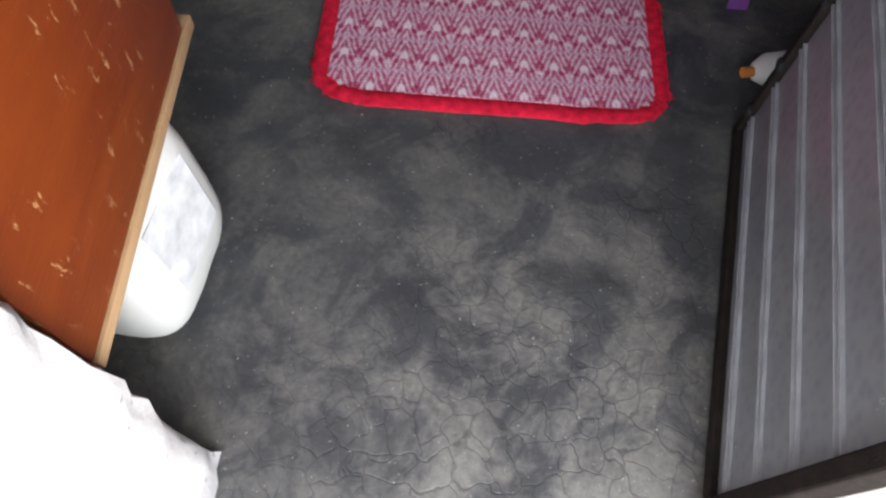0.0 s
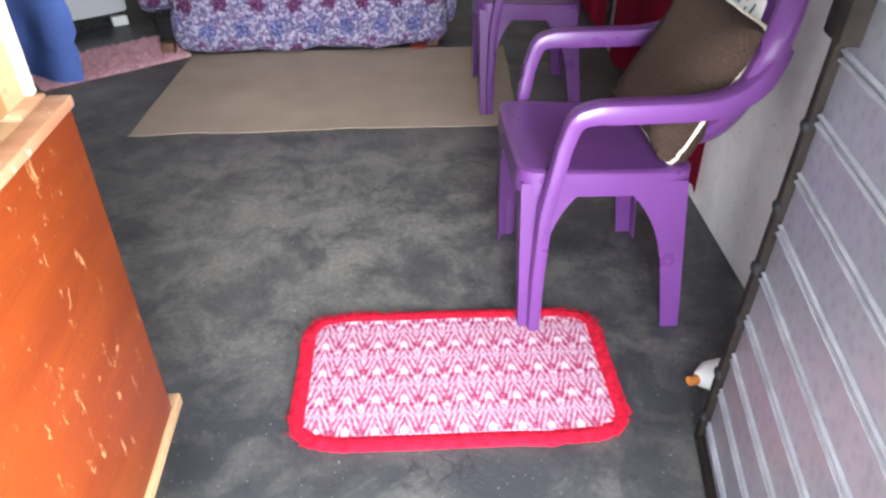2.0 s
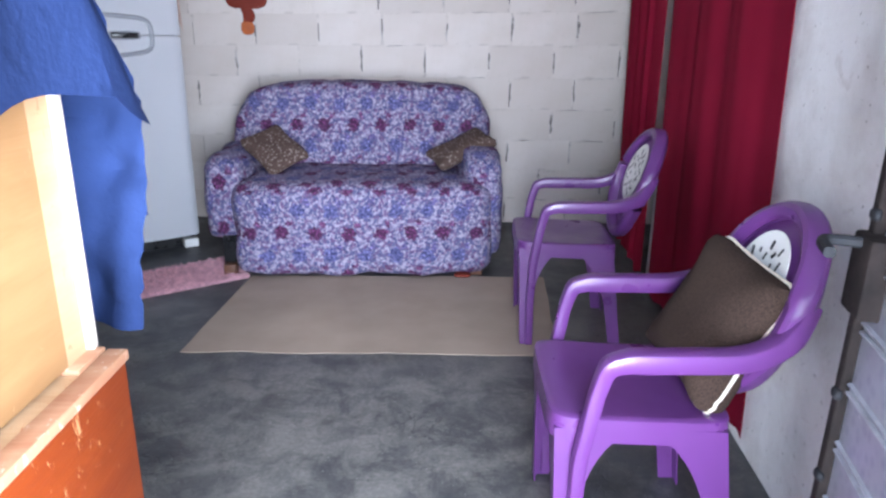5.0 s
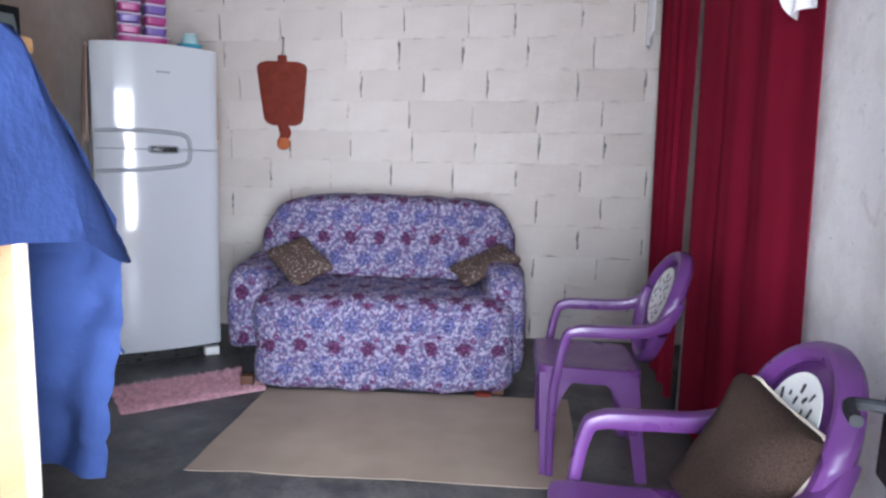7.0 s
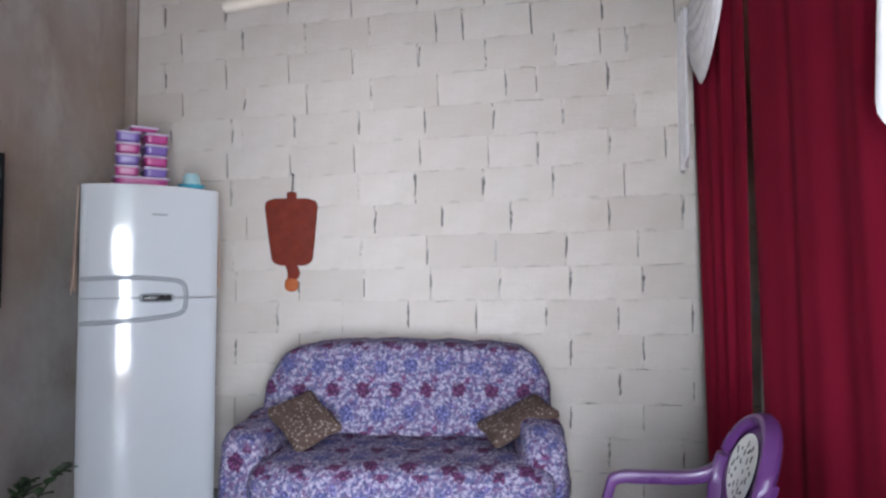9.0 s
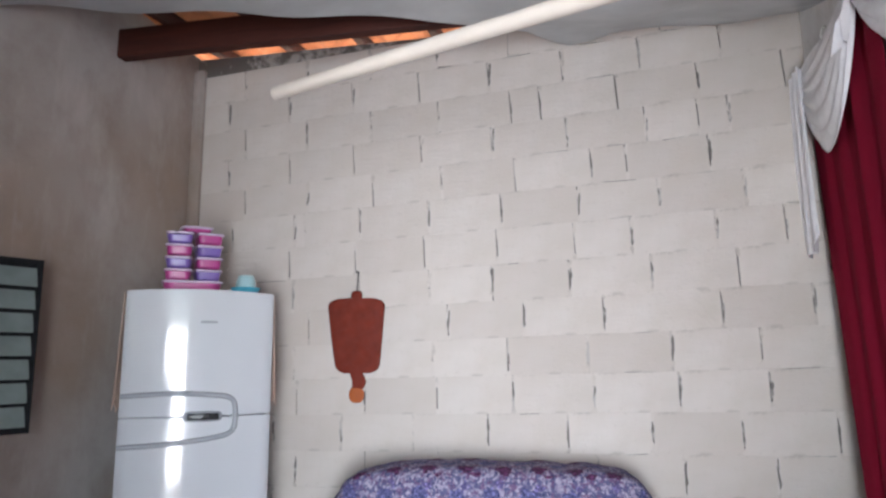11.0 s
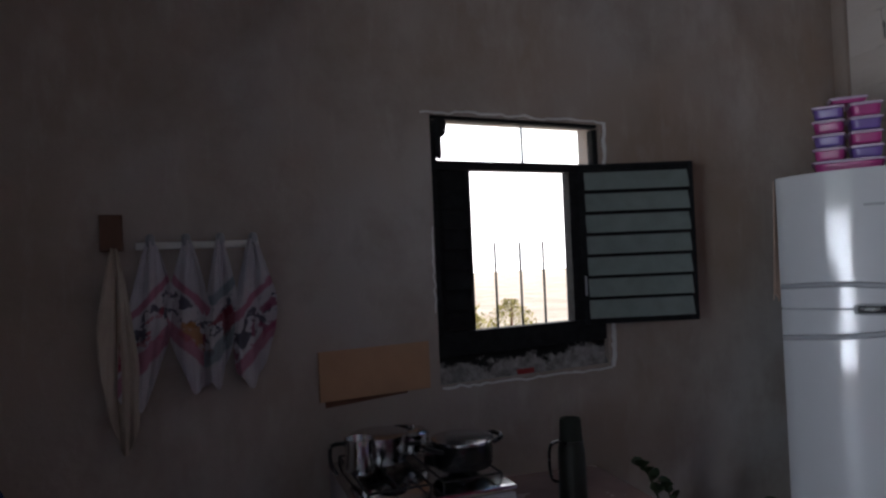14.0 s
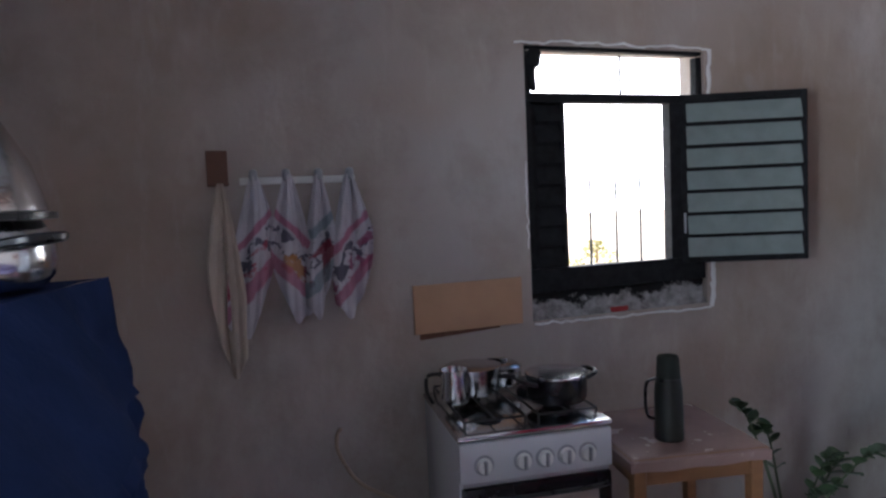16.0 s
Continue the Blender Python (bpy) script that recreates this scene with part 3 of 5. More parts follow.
def tiles():
    bm = bmesh.new()

    def course(y0, y1, lift):
        n = 250
        def f(u, v):
            x = -2.4 + u * 5.3
            w = (x / 0.21) % 1.0
            h = 0.045 * math.sqrt(max(0.0, 1 - (2 * w / 0.62 - 1) ** 2)) if w < 0.62 else -0.018 * math.sin((w - 0.62) / 0.38 * math.pi)
            y = y0 + v * (y1 - y0)
            return Vector((x, y, roof_z(y) + lift * (1 - v) + h + 0.004 * noise.noise(Vector((int(x / 0.21) * 3.1, y0 * 7, 0)))))
        sheet(n, 2, f, 0.012, bm)
    y = -0.7
    while y < 4.7:
        course(y, y + 0.42, 0.03)
        y += 0.36
    return bm


solid("roof", tiles(), CLAY, "clay-tile roof on wooden rafters", "roof", kind="structure")
for k in range(8):
    x = -1.93 + 0.46 * k
    solid("rafter", sweep([Vector((x, y, roof_z(y) - 0.055)) for y in (-0.3, 2.0, 4.65)], 0.055, 0.075, (1, 0, 0), square=12), REDWOOD, "dark red-brown wooden rafter under the tiles", "rafter", group="rafters", kind="structure")
for y in (0.6, 2.0, 3.52):
    solid("purlin", sweep([Vector((x, y, roof_z(y) - (0.30 if y > 3 else 0.165))) for x in (-2.14, 0, 2.7)], 0.07, 0.15, (0, 1, 0), square=12), REDWOOD, "dark red-brown roof beam across the room", "beam", group="roof beams", kind="structure")

# ---- window in the left wall ----
window = thing("window_1", pose(XL, 0, 0), "black steel window, one louvred leaf swung into the room", "window", kind="structure")
FX = -0.03
def bar(y0, z0, y1, z1, d=0.04, name="window_frame"):
    part(name, box((FX - d / 2, min(y0, y1), min(z0, z1)), (FX + d / 2, max(y0, y1), max(z0, z1)), 0.003), DARKPAINT, window, smooth=False)
bar(1.84, 1.962, 2.61, 1.975)
bar(1.84, 1.775, 2.61, 1.808, 0.05)
bar(1.84, 1.085, 2.61, 1.172, 0.05)
bar(1.84, 1.172, 1.862, 1.955)
bar(2.452, 1.172, 2.505, 1.775, 0.05)
bar(2.585, 1.808, 2.61, 1.955)
bar(2.245, 1.808, 2.252, 1.955, 0.012, "glazing_bar")
bar(2.505, 1.172, 2.61, 1.775, 0.012, "fixed_plate")
# Bars stop short: the glare that swallows their tops is put into shape.
for y in (2.12, 2.235, 2.345):
    part("grille_bar", box((FX - 0.03, y - 0.0035, 1.16), (FX - 0.023, y + 0.0035, 1.50)), BLACKIRON, window, smooth=False)
for y0, y1 in ((1.862, 2.245), (2.252, 2.585)):
    m = Mat("window_glass", 0.05)
    m.b.inputs["Transmission Weight"].default_value = 1.0
    m.b.inputs["IOR"].default_value = 1.45
    m.color((0.95, 0.97, 0.96))
    g = part("pane", box((FX - 0.002, y0, 1.808), (FX + 0.002, y1, 1.955)), m.m, window, smooth=False)
    g.visible_shadow = False
# sooty masonry sill with a chipped white border
solid("sill", sheet(30, 10, lambda u, v: Vector((XL - 0.012 - 0.03 * (v ** 0.5) + 0.014 * noise.noise(Vector((u * 14, v * 6, 0))), WY0 + u * 0.78, WZ0 + v * 0.15))), SOOT, "sooty broken masonry under the window frame", "sill", kind="structure")
solid("sill_ledge", box((XL - 0.15, WY0, WZ0 - 0.002), (XL - 0.055, WY1, WZ0 + 0.145)), SOOT, "sooty masonry core under the window frame", "sill", kind="structure")


def chips(points, w, seed):
    pts = [Vector((XL + 0.002, y + 0.012 * noise.noise(Vector((k * 0.9, seed, 0))), z + 0.012 * noise.noise(Vector((k * 0.9, seed, 7))))) for k, (y, z) in enumerate(points)]
    return sweep(pts, w, 0.012, None, seg=6, taper=lambda t: 0.55 + 0.6 * abs(noise.noise(Vector((t * 19, seed, 1)))))


def run(a, b, n):
    return [(a[0] + (b[0] - a[0]) * k / n, a[1] + (b[1] - a[1]) * k / n) for k in range(n + 1)]


for a, b, n, w in (((1.84, 0.975), (2.62, 0.965), 30, 0.026), ((2.63, 0.97), (2.645, 1.15), 10, 0.03), ((1.828, 1.25), (1.826, 1.56), 12, 0.008), ((1.80, 1.985), (2.64, 1.988), 30, 0.014), ((2.63, 1.80), (2.64, 1.98), 8, 0.026)):
    solid("trim_window", chips(run(a, b, n), w, a[0] * 7 + a[1]), CHIPPED, "chipped white paint and plaster round the window", "window trim", kind="structure")


def leaf_panel(parent, width, slats, slat_mat):
    """A louvred steel leaf: frame and slats; hinge at the origin, leaf along +x."""
    h0, h1, d = 1.152, 1.805, 0.028
    for lo, hi in (((0, h0), (0.022, h1)), ((width - 0.022, h0), (width, h1)), ((0.022, h0), (width - 0.022, h0 + 0.022)), ((0.022, h1 - 0.022), (width - 0.022, h1))):
        part("leaf_frame", box((lo[0], -d / 2, lo[1]), (hi[0], d / 2, hi[1]), 0.003), DARKPAINT, parent, smooth=False)
    # Added dark plate that paints the shade between the slats.
    part("backing", box((0.02, -0.002, h0 + 0.02), (width - 0.02, 0.002, h1 - 0.02)), DARKPAINT, parent, smooth=False)
    step = (h1 - h0 - 0.044) / slats
    for k in range(slats):
        z = h0 + 0.022 + step * (k + 0.5)
        part("slat", sheet(1, 6, lambda u, v: Vector((0.022 + u * (width - 0.044), -0.004 - 0.020 * (1 - v), z - step * 0.47 + step * 0.84 * v + 0.004 * math.sin(v * math.pi))), 0.002), slat_mat, parent)


leaf = thing("shutter", pose(XL - 0.015, 2.505, 0, 0, 0, 66), "louvred steel window leaf swung into the room, grey-green slats", "shutter")
leaf_panel(leaf, 0.475, 7, LOUVRE)
part("latch", box((0.006, -0.024, 1.27), (0.014, -0.014, 1.35), 0.002), GREYPL, leaf, "small grey latch")
leaf2 = thing("shutter", pose(XL - 0.05, 1.868, 0, 0, 0, 90), "narrow louvred steel leaf beside the open window, slats blacked for shade", "shutter")
# The shade on this leaf is put into black slats, unlike the grey-green one.
leaf_panel(leaf2, 0.145, 8, DARKPAINT)
rag = thing("rag", pose(0, 0, 0), "black rag knotted to the window's top corner", "rag")
part("knot", softbox((XL - 0.02, 1.845, 1.895), (XL + 0.025, 1.905, 1.962), 2.6, 8, 0.02, 4), DARKPAINT, rag)
part("end", softbox((XL - 0.012, 1.852, 1.815), (XL + 0.012, 1.882, 1.915), 2.4, 8, 0.014, 9), DARKPAINT, rag)

# outside the window: shrubs on dry ground

def shrub(at, size, n, seed):
    rnd = random.Random(seed)
    bm = bmesh.new()
    for _ in range(n):
        a, z = rnd.uniform(0, 2 * math.pi), rnd.random()
        r = size * (0.35 + 0.65 * math.sin(min(1, z + 0.15) * math.pi)) * rnd.uniform(0.3, 1)
        p = Vector(at) + Vector((r * math.cos(a), r * math.sin(a), z * size * 1.15))
        d, s = Vector((rnd.uniform(-1, 1), rnd.uniform(-1, 1), rnd.uniform(-0.5, 1))).normalized(), Vector((rnd.uniform(-1, 1), rnd.uniform(-1, 1), 0)).normalized()
        l = size * rnd.uniform(0.08, 0.16)
        bm.faces.new([bm.verts.new(q) for q in (p - s * l * 0.3, p + d * l * 0.8, p + s * l * 0.3, p - d * l * 0.6)])
    return bm


for at, size, seed in (((-9, 5.6, -0.06), 0.7, 1), ((-11.5, 8.0, -0.06), 0.55, 2), ((-10, 4.2, -0.06), 0.5, 3)):
    sh = thing("shrub", pose(0, 0, 0), "sunlit yellow-green shrub on dry ground", "shrub", "shrubs outside")
    part("crown", shrub(at, size, 900, seed), FOLIAGE, sh)
    part("trunk", sweep(curve([at, (at[0] + 0.05, at[1], at[2] + size * 0.9)]), 0.05, bm=None), BLOCKWOOD, sh)


# ---- glowing board added outside the window, for its overexposed white ----
def glow_material():
    m = Mat("sky_glow", 1.0)
    m.color((0.9, 0.9, 0.9))
    m.b.inputs["Emission Color"].default_value = (1.0, 0.98, 0.95, 1)
    m.b.inputs["Emission Strength"].default_value = 1.25
    return m.m


solid("backdrop", box((-60.5, -60, -0.5), (-60, 90, 60)), glow_material(), "glowing board for the overexposed sky beyond the shrubs", "sky backdrop", kind="structure")


# ---- entrance: metal door, brown cabinet, covered cupboard ----
def metal_door():
    d = thing("door_1", pose(0.655, -0.055, 0, 0, 0, 76.2), "ribbed galvanised sheet-metal door standing open, rusty dark frame", "door", kind="structure")
    w, h = 0.715, 2.05
    part("panel", sheet(1, 1, lambda u, v: Vector((0.004 + u * (w - 0.014), 0.012, 0.036 + v * (h - 0.066))), 0.0015), ZINC, d, smooth=False)
    # each pressed rib is a pair of narrow ridges, glints painted into their zinc
    z = 0.066
    while z < h - 0.05:
        bm = bmesh.new()
        for lift, half in ((0.0, 0.0036), (0.013, 0.0030)):
            prof = ((-half, 0.0122), (-half * 0.45, 0.0175), (half * 0.45, 0.0175), (half, 0.0122))
            sheet(1, 3, lambda u, v: Vector((0.005 + u * (w - 0.016), prof[round(v * 3)][1], z + lift + prof[round(v * 3)][0])), 0, bm)
        part("rib", bm, RIDGE, d, smooth=False)
        z += 0.0945
    part("backing", box((0.004, -0.002, 0.036), (w - 0.01, 0.002, h - 0.02)), ZINC, d, smooth=False)
    for lo, hi in (((w - 0.009, -0.008, 0.012), (w + 0.013, 0.026, h)), ((-0.025, -0.008, 0.012), (0.004, 0.026, h)), ((0.004, -0.008, 0.012), (w - 0.009, 0.026, 0.036)), ((0.004, -0.008, h - 0.03), (w - 0.009, 0.026, h))):
        part("frame", box(lo, hi, 0.004), RUSTIRON, d, smooth=False)
    rnd = random.Random(4)
    for k in range(16):
        z = 0.1 + k * 0.125 + rnd.uniform(-0.02, 0.02)
        part("weld", softbox((w - 0.016, 0.018, z - 0.010), (w + 0.010, 0.033, z + 0.010), 2.2, 3, 0.004, k), DARKPAINT, d)
    lock = part("lock", box((w - 0.050, -0.03, 0.85), (w + 0.018, 0.040, 0.962), 0.006), RUSTIRON, d, "black iron lock box")
    part("handle", sweep(curve([(w - 0.03, -0.03, 0.955), (w - 0.03, -0.075, 0.955), (w - 0.10, -0.08, 0.955), (w - 0.14, -0.078, 0.95)], 6), 0.015, bm=None), DARKPAINT, lock, "black lever handle")
    part("handle", sweep(curve([(w - 0.03, 0.045, 0.955), (w - 0.03, 0.09, 0.955), (w - 0.09, 0.10, 0.955)], 6), 0.015), DARKPAINT, lock, "black lever handle")
    part("keyhole", lathe([(0.014, -0.042), (0.014, -0.03)], 12, at=(w - 0.03, 0, 0.885), axis="y"), RUSTIRON, lock)
    for z in (1.75,):
        part("hinge", softbox((0.0, 0.018, z - 0.05), (0.09, 0.045, z + 0.05), 3, 4, 0.006, z), RUSTIRON, d, "rusty iron hinge")
    return d


metal_door()
bottle = thing("bottle", pose(0.918, 0.80, 0.034, 0, 0, 12), "small white plastic bottle with an orange cap lying on the floor", "bottle")
part("body", lathe([(0.02, -0.07), (0.033, -0.066), (0.034, 0.03), (0.02, 0.055), (0.013, 0.06)], 18, axis="x", at=(0, 0, 0)), WHITEPL, bottle)
for o in bottle.children:
    o.matrix_basis = pose(0, 0, 0, 0, 0, 180)
part("cap", lathe([(0.011, -0.082), (0.011, -0.06)], 14, axis="x"), ORANGE, bottle, "orange screw cap")


def cabinet():
    c = thing("cabinet", pose(-0.121, 0, 0), "scratched orange-brown varnished wooden cabinet with pale worn edges", "cabinet")
    y0, y1, z0, z1, d = 0.012, 0.452, 0.415, 0.872, 0.80
    part("side_panel", box((-0.018, y0, z0), (0, y1, z1 - 0.012), 0.002), BROWN, c)
    part("edge_strip", box((-0.03, y0, z0 - 0.022), (0.004, y1 + 0.03, z0 - 0.001), 0.003), PINE, c, "pale worn edge strip")
    part("side_panel", box((-d, y0, 0.0), (-d + 0.018, y1, z1 - 0.012), 0.002), BROWN, c)
    part("top_edge", box((-0.020, y0, z1 - 0.0115), (0.003, y1 + 0.004, z1 + 0.001), 0.002), CHIPEDGE, c, "chipped reddish top edge")
    part("top", box((-d, y0, z1 - 0.012), (-0.021, y1 - 0.055, z1 - 0.001)), PINE, c, "bare worn wooden top")
    part("top_lip", box((-d, y1 - 0.054, z1 - 0.012), (-0.021, y1 + 0.004, z1 + 0.004), 0.003), CHIPEDGE, c, "chipped reddish lip")
    part("bottom", box((-d + 0.018, y0, z0 - 0.018), (-0.031, y1, z0), 0.002), PINE, c)
    part("back", box((-d + 0.018, y0, z0), (-0.018, y0 + 0.012, z1 - 0.013)), PINE, c)
    for x in (-0.40, -d + 0.02):
        part("leg", box((x - 0.02, y0 + 0.01, 0), (x + 0.02, y0 + 0.05, z0 - 0.022), 0.003), PINE, c)
    part("leg", box((-d + 0.02, y1 - 0.06, 0), (-d + 0.06, y1 - 0.02, z0 - 0.022), 0.003), PINE, c)
    return c


cabinet()


def cupboard():
    c = thing("cupboard", pose(-0.152, 0, 0.876), "pale plywood cupboard standing on the brown cabinet", "cupboard")
    w, y0, y1, h = 0.74, 0.012, 0.455, 0.44
    part("side_panel", box((-0.016, y0, 0), (-0.004, y1 - 0.05, h)), PLY, c)
    part("stile", box((-0.018, y1 - 0.0495, 0), (-0.0041, y1 - 0.0125, h)), PINE, c, smooth=False)
    part("edge_strip", box((-0.020, y1 - 0.0118, 0), (0.004, y1, h), 0.003), PALEEDGE, c, "white-painted front edge")
    part("side_panel", box((-w, y0, 0), (-w + 0.016, y1, h)), PLY, c)
    part("top", box((-w, y0, h), (0.0, y1 + 0.03, h + 0.016), 0.003), PLY, c)
    part("back", box((-w + 0.016, y0, 0), (-0.016, y0 + 0.01, h)), PLY, c)
    part("shelf", box((-w + 0.016, y0 + 0.01, h / 2), (-0.018, y1 - 0.06, h / 2 + 0.014)), PLY, c)
    return c


cupboard()


def cloth():
    """One cloth over the cupboard: top, a short side flap and a long front drop that stands off at the corner."""
    bm = bmesh.new()
    x1, yf, zt = -0.148, 0.45, 1.338

    def top(u, v):
        x, y = -0.93 + u * (x1 + 0.93), -0.06 + v * (yf + 0.15 * (1 - u) + 0.06)
        return Vector((x, y, zt + 0.004 * noise.noise(Vector((x * 9, y * 9, 0)))))
    def side(u, v):
        y = -0.06 + u * (yf + 0.06)
        hem = 0.20 + 0.02 * math.cos((y - 0.1) * 6) - 0.012 * math.sin(y * 23)
        z = zt - v * hem
        return Vector((x1 + 0.028 * v ** 0.6 + 0.006 * math.sin(y * 30) * v, y + 0.06 * v * max(0, (y - 0.3) / 0.2), z))
    def frontdrop(u, v):
        x = -0.93 + u * (x1 + 0.93)
        t = v * (0.52 - 0.022 * u)
        out = 0.15 * (1 - u) + 0.05 * (1 - u) * t / 0.52 + 0.16 * u * min(1.0, t / 0.235) ** 0.85 - 0.03 * u * max(0, t - 0.235) / 0.28
        fold = 0.018 * math.sin(x * 27 + 0.6) * v + 0.010 * math.sin(x * 61 + v * 3) * v + 0.016 * noise.noise(Vector((x * 8, v * 5, 2))) + 0.010 * noise.noise(Vector((x * 22 + v * 6, v * 9, 5))) * min(1, v * 3)
        fold += 0.014 * noise.noise(Vector((x * 15 - v * 9, v * 16, 11))) * min(1, v * 2)
        fray = max(0.0, (u - 0.94) / 0.06)
        x += fray * (0.004 * noise.noise(Vector((v * 23, 0, 3))) + 0.005 * noise.noise(Vector((v * 71, 0, 8))))
        fold -= 0.06 * math.exp(-((x + 0.56 - 0.02 * v) / 0.010) ** 2) * min(1, v * 4)
        return Vector((x + 0.02 * v * u + 0.015 * math.sin(v * 5) * u * v - 0.03 * max(0, v - .5) * u, yf + out + fold, zt - t + 0.012 * noise.noise(Vector((x * 5, v * 9, 8))) * v))
    sheet(24, 16, top, 0, bm)
    sheet(24, 12, side, 0, bm)
    sheet(130, 40, frontdrop, 0, bm)
    # the folded corner: an upper flap that stands off in front of the long drop
    def corner(u, v):
        a = side(1.0, v)
        b = Vector((x1 - 0.02, yf + 0.222 * v ** 0.9, zt - 0.237 * v))
        p = a.lerp(b, u)
        return p + Vector((0.022, 0.0, -0.02 * v)) * math.sin(u * math.pi) * v + Vector((0.010, 0, 0)) * noise.noise(p * 11) * v * (1 if 0 < u < 1 else 0)
    def flap(u, v):
        x = x1 - 0.02 - 0.55 * u
        return Vector((x, yf + 0.15 * u * 0.75 + (0.222 - 0.13 * u) * v ** 0.9 + 0.008 * math.sin(x * 40) * v, zt + 0.002 - (0.237 - 0.10 * u) * v + 0.012 * math.sin(u * 9) * v))
    sheet(10, 14, corner, 0, bm)
    sheet(30, 14, flap, 0, bm)
    bmesh.ops.remove_doubles(bm, verts=bm.verts, dist=0.002)
    return bm


solid("blue_cloth", cloth(), BLUE, "faded blue cotton cloth draped over the cupboard", "cloth")
solid("thread", sweep(curve([(-0.17, 0.628, 1.06), (-0.163, 0.64, 1.03), (-0.168, 0.632, 1.0), (-0.16, 0.64, 0.975)]), 0.003), BLUE, "loose blue thread hanging from the cloth", "thread")


def steamer():
    p = thing("steamer_pot", pose(-0.78, 0.436, 1.346), "polished steel pot with a tall domed steel lid and black handles", "pot")
    part("body", lathe([(0.0, 0), (0.118, 0.0), (0.128, 0.012), (0.132, 0.03), (0.130, 0.062), (0.112, 0.085), (0.105, 0.088)], 36), STEEL, p)
    part("band", lathe([(0.118, 0.080), (0.135, 0.082), (0.135, 0.090), (0.118, 0.092)], 36), BLACKPL, p, "black rim band")
    part("lid", lathe([(0.126, 0.092), (0.124, 0.10), (0.108, 0.155), (0.080, 0.205), (0.042, 0.235), (0.012, 0.242), (0.0, 0.242)], 36), STEEL, p)
    part("knob", lathe([(0.01, 0.242), (0.02, 0.255), (0.018, 0.27), (0.0, 0.272)], 16), BLACKPL, p)
    for a in (60, 240):
        c, s = math.cos(radians(a)), math.sin(radians(a))
        part("handle", sweep(curve([(0.125 * c - 0.03 * s, 0.125 * s + 0.03 * c, 0.055), (0.165 * c - 0.02 * s, 0.165 * s + 0.02 * c, 0.06), (0.165 * c + 0.02 * s, 0.165 * s - 0.02 * c, 0.06), (0.125 * c + 0.03 * s, 0.125 * s - 0.03 * c, 0.055)], 5), 0.012), BLACKPL, p)
    return p


steamer()

tub = thing("tub", pose(-0.285, 0.305, 0, 0, 0, -8), "white plastic drum with worn label, standing under the cabinet", "drum")
part("body", softbox((-0.135, -0.135, 0.0), (0.135, 0.135, 0.385), 4.2, 12, 0.003, 2, lambda w, p: Vector((w.x * (1 - 0.10 * p.z), w.y * (1 - 0.10 * p.z), w.z))), WHITEPL, tub)
part("label", sheet(8, 6, lambda u, v: Vector((0.1375 - 0.012 * (v - 0.3), -0.07 + 0.14 * u, 0.12 + 0.16 * v)), 0.001), plain("worn_label", (0.66, 0.67, 0.68), 0.5, vary=0.25, scale=22), tub, "worn greyish label")


# ---- rugs ----
def rug():
    w, l, b = 0.735, 0.425, 0.036
    r = thing("rug", Matrix.Translation((0.328, 0.876, 0.0)) @ Matrix.Rotation(radians(-2.0), 4, "Z"), "small pink and white woven rug with a red shaggy border", "rug")
    def f(u, v):
        x, y = (u - 0.5) * (w - 2 * b), (v - 0.5) * (l - 2 * b)
        return Vector((x, y, 0.010 + 0.003 * noise.noise(Vector((x * 9, y * 9, 0))) + 0.0012 * math.sin(v * 170)))
    part("weave", sheet(60, 50, f, 0.006), RUG, r)
    rim = []
    for k in range(240):
        a = 2 * math.pi * k / 240
        e = 2 / 7.0
        c, s = math.copysign(abs(math.cos(a)) ** e, math.cos(a)), math.copysign(abs(math.sin(a)) ** e, math.sin(a))
        wave = 0.006 * noise.noise(Vector((k * 0.28, 4, 0))) + 0.003 * noise.noise(Vector((k * 0.9, 9, 0)))
        rim.append(Vector((c * ((w - b) / 2 + wave), s * ((l - b) / 2 + wave), 0.0095 + 0.002 * noise.noise(Vector((k * 0.2, 0, 0))))))
    part("border", sweep(rim, b, 0.016, None, seg=8, closed=True), REDSHAG, r, "red shaggy border")
    rnd = random.Random(7)
    bm = bmesh.new()
    for k in range(2600):
        p = rim[rnd.randrange(240)] + Vector((rnd.uniform(-b, b) * 0.55, rnd.uniform(-b, b) * 0.55, 0))
        out = Vector((p.x / w, p.y / l, 0)).normalized()
        d = (out * rnd.uniform(-0.3, 1) + Vector((rnd.uniform(-1, 1), rnd.uniform(-1, 1), rnd.uniform(0.2, 0.9)))).normalized() * rnd.uniform(0.006, 0.015)
        s = d.cross(Vector((rnd.uniform(-1, 1), rnd.uniform(-1, 1), 1))).normalized() * 0.0014
        p.z = 0.012
        bm.faces.new([bm.verts.new(q) for q in (p - s, p + s, p + d)])
    tagged(part("tufts", bm, REDSHAG, r), kind="stuff")


rug()
mat_corners = [Vector(p) for p in ((-0.775, 2.19, 0), (0.715, 2.185, 0), (0.80, 3.10, 0), (-0.72, 3.07, 0))]


def floor_mat(u, v):
    a, b, c, d = mat_corners
    p = a.lerp(b, u).lerp(d.lerp(c, u), v)
    return p + Vector((0.006 * noise.noise(p * 6), 0.008 * noise.noise(p * 5 + Vector((3, 1, 0))), 0.004 + 0.006 * max(0, noise.noise(p * 2.5)) + 0.006 * (max(0, 0.06 - v) / 0.06) * max(0, noise.noise(p * 7))))


solid("floor_mat", sheet(50, 30, floor_mat, 0.003), CARD, "flattened sheet of brown cardboard lying on the floor", "cardboard mat")


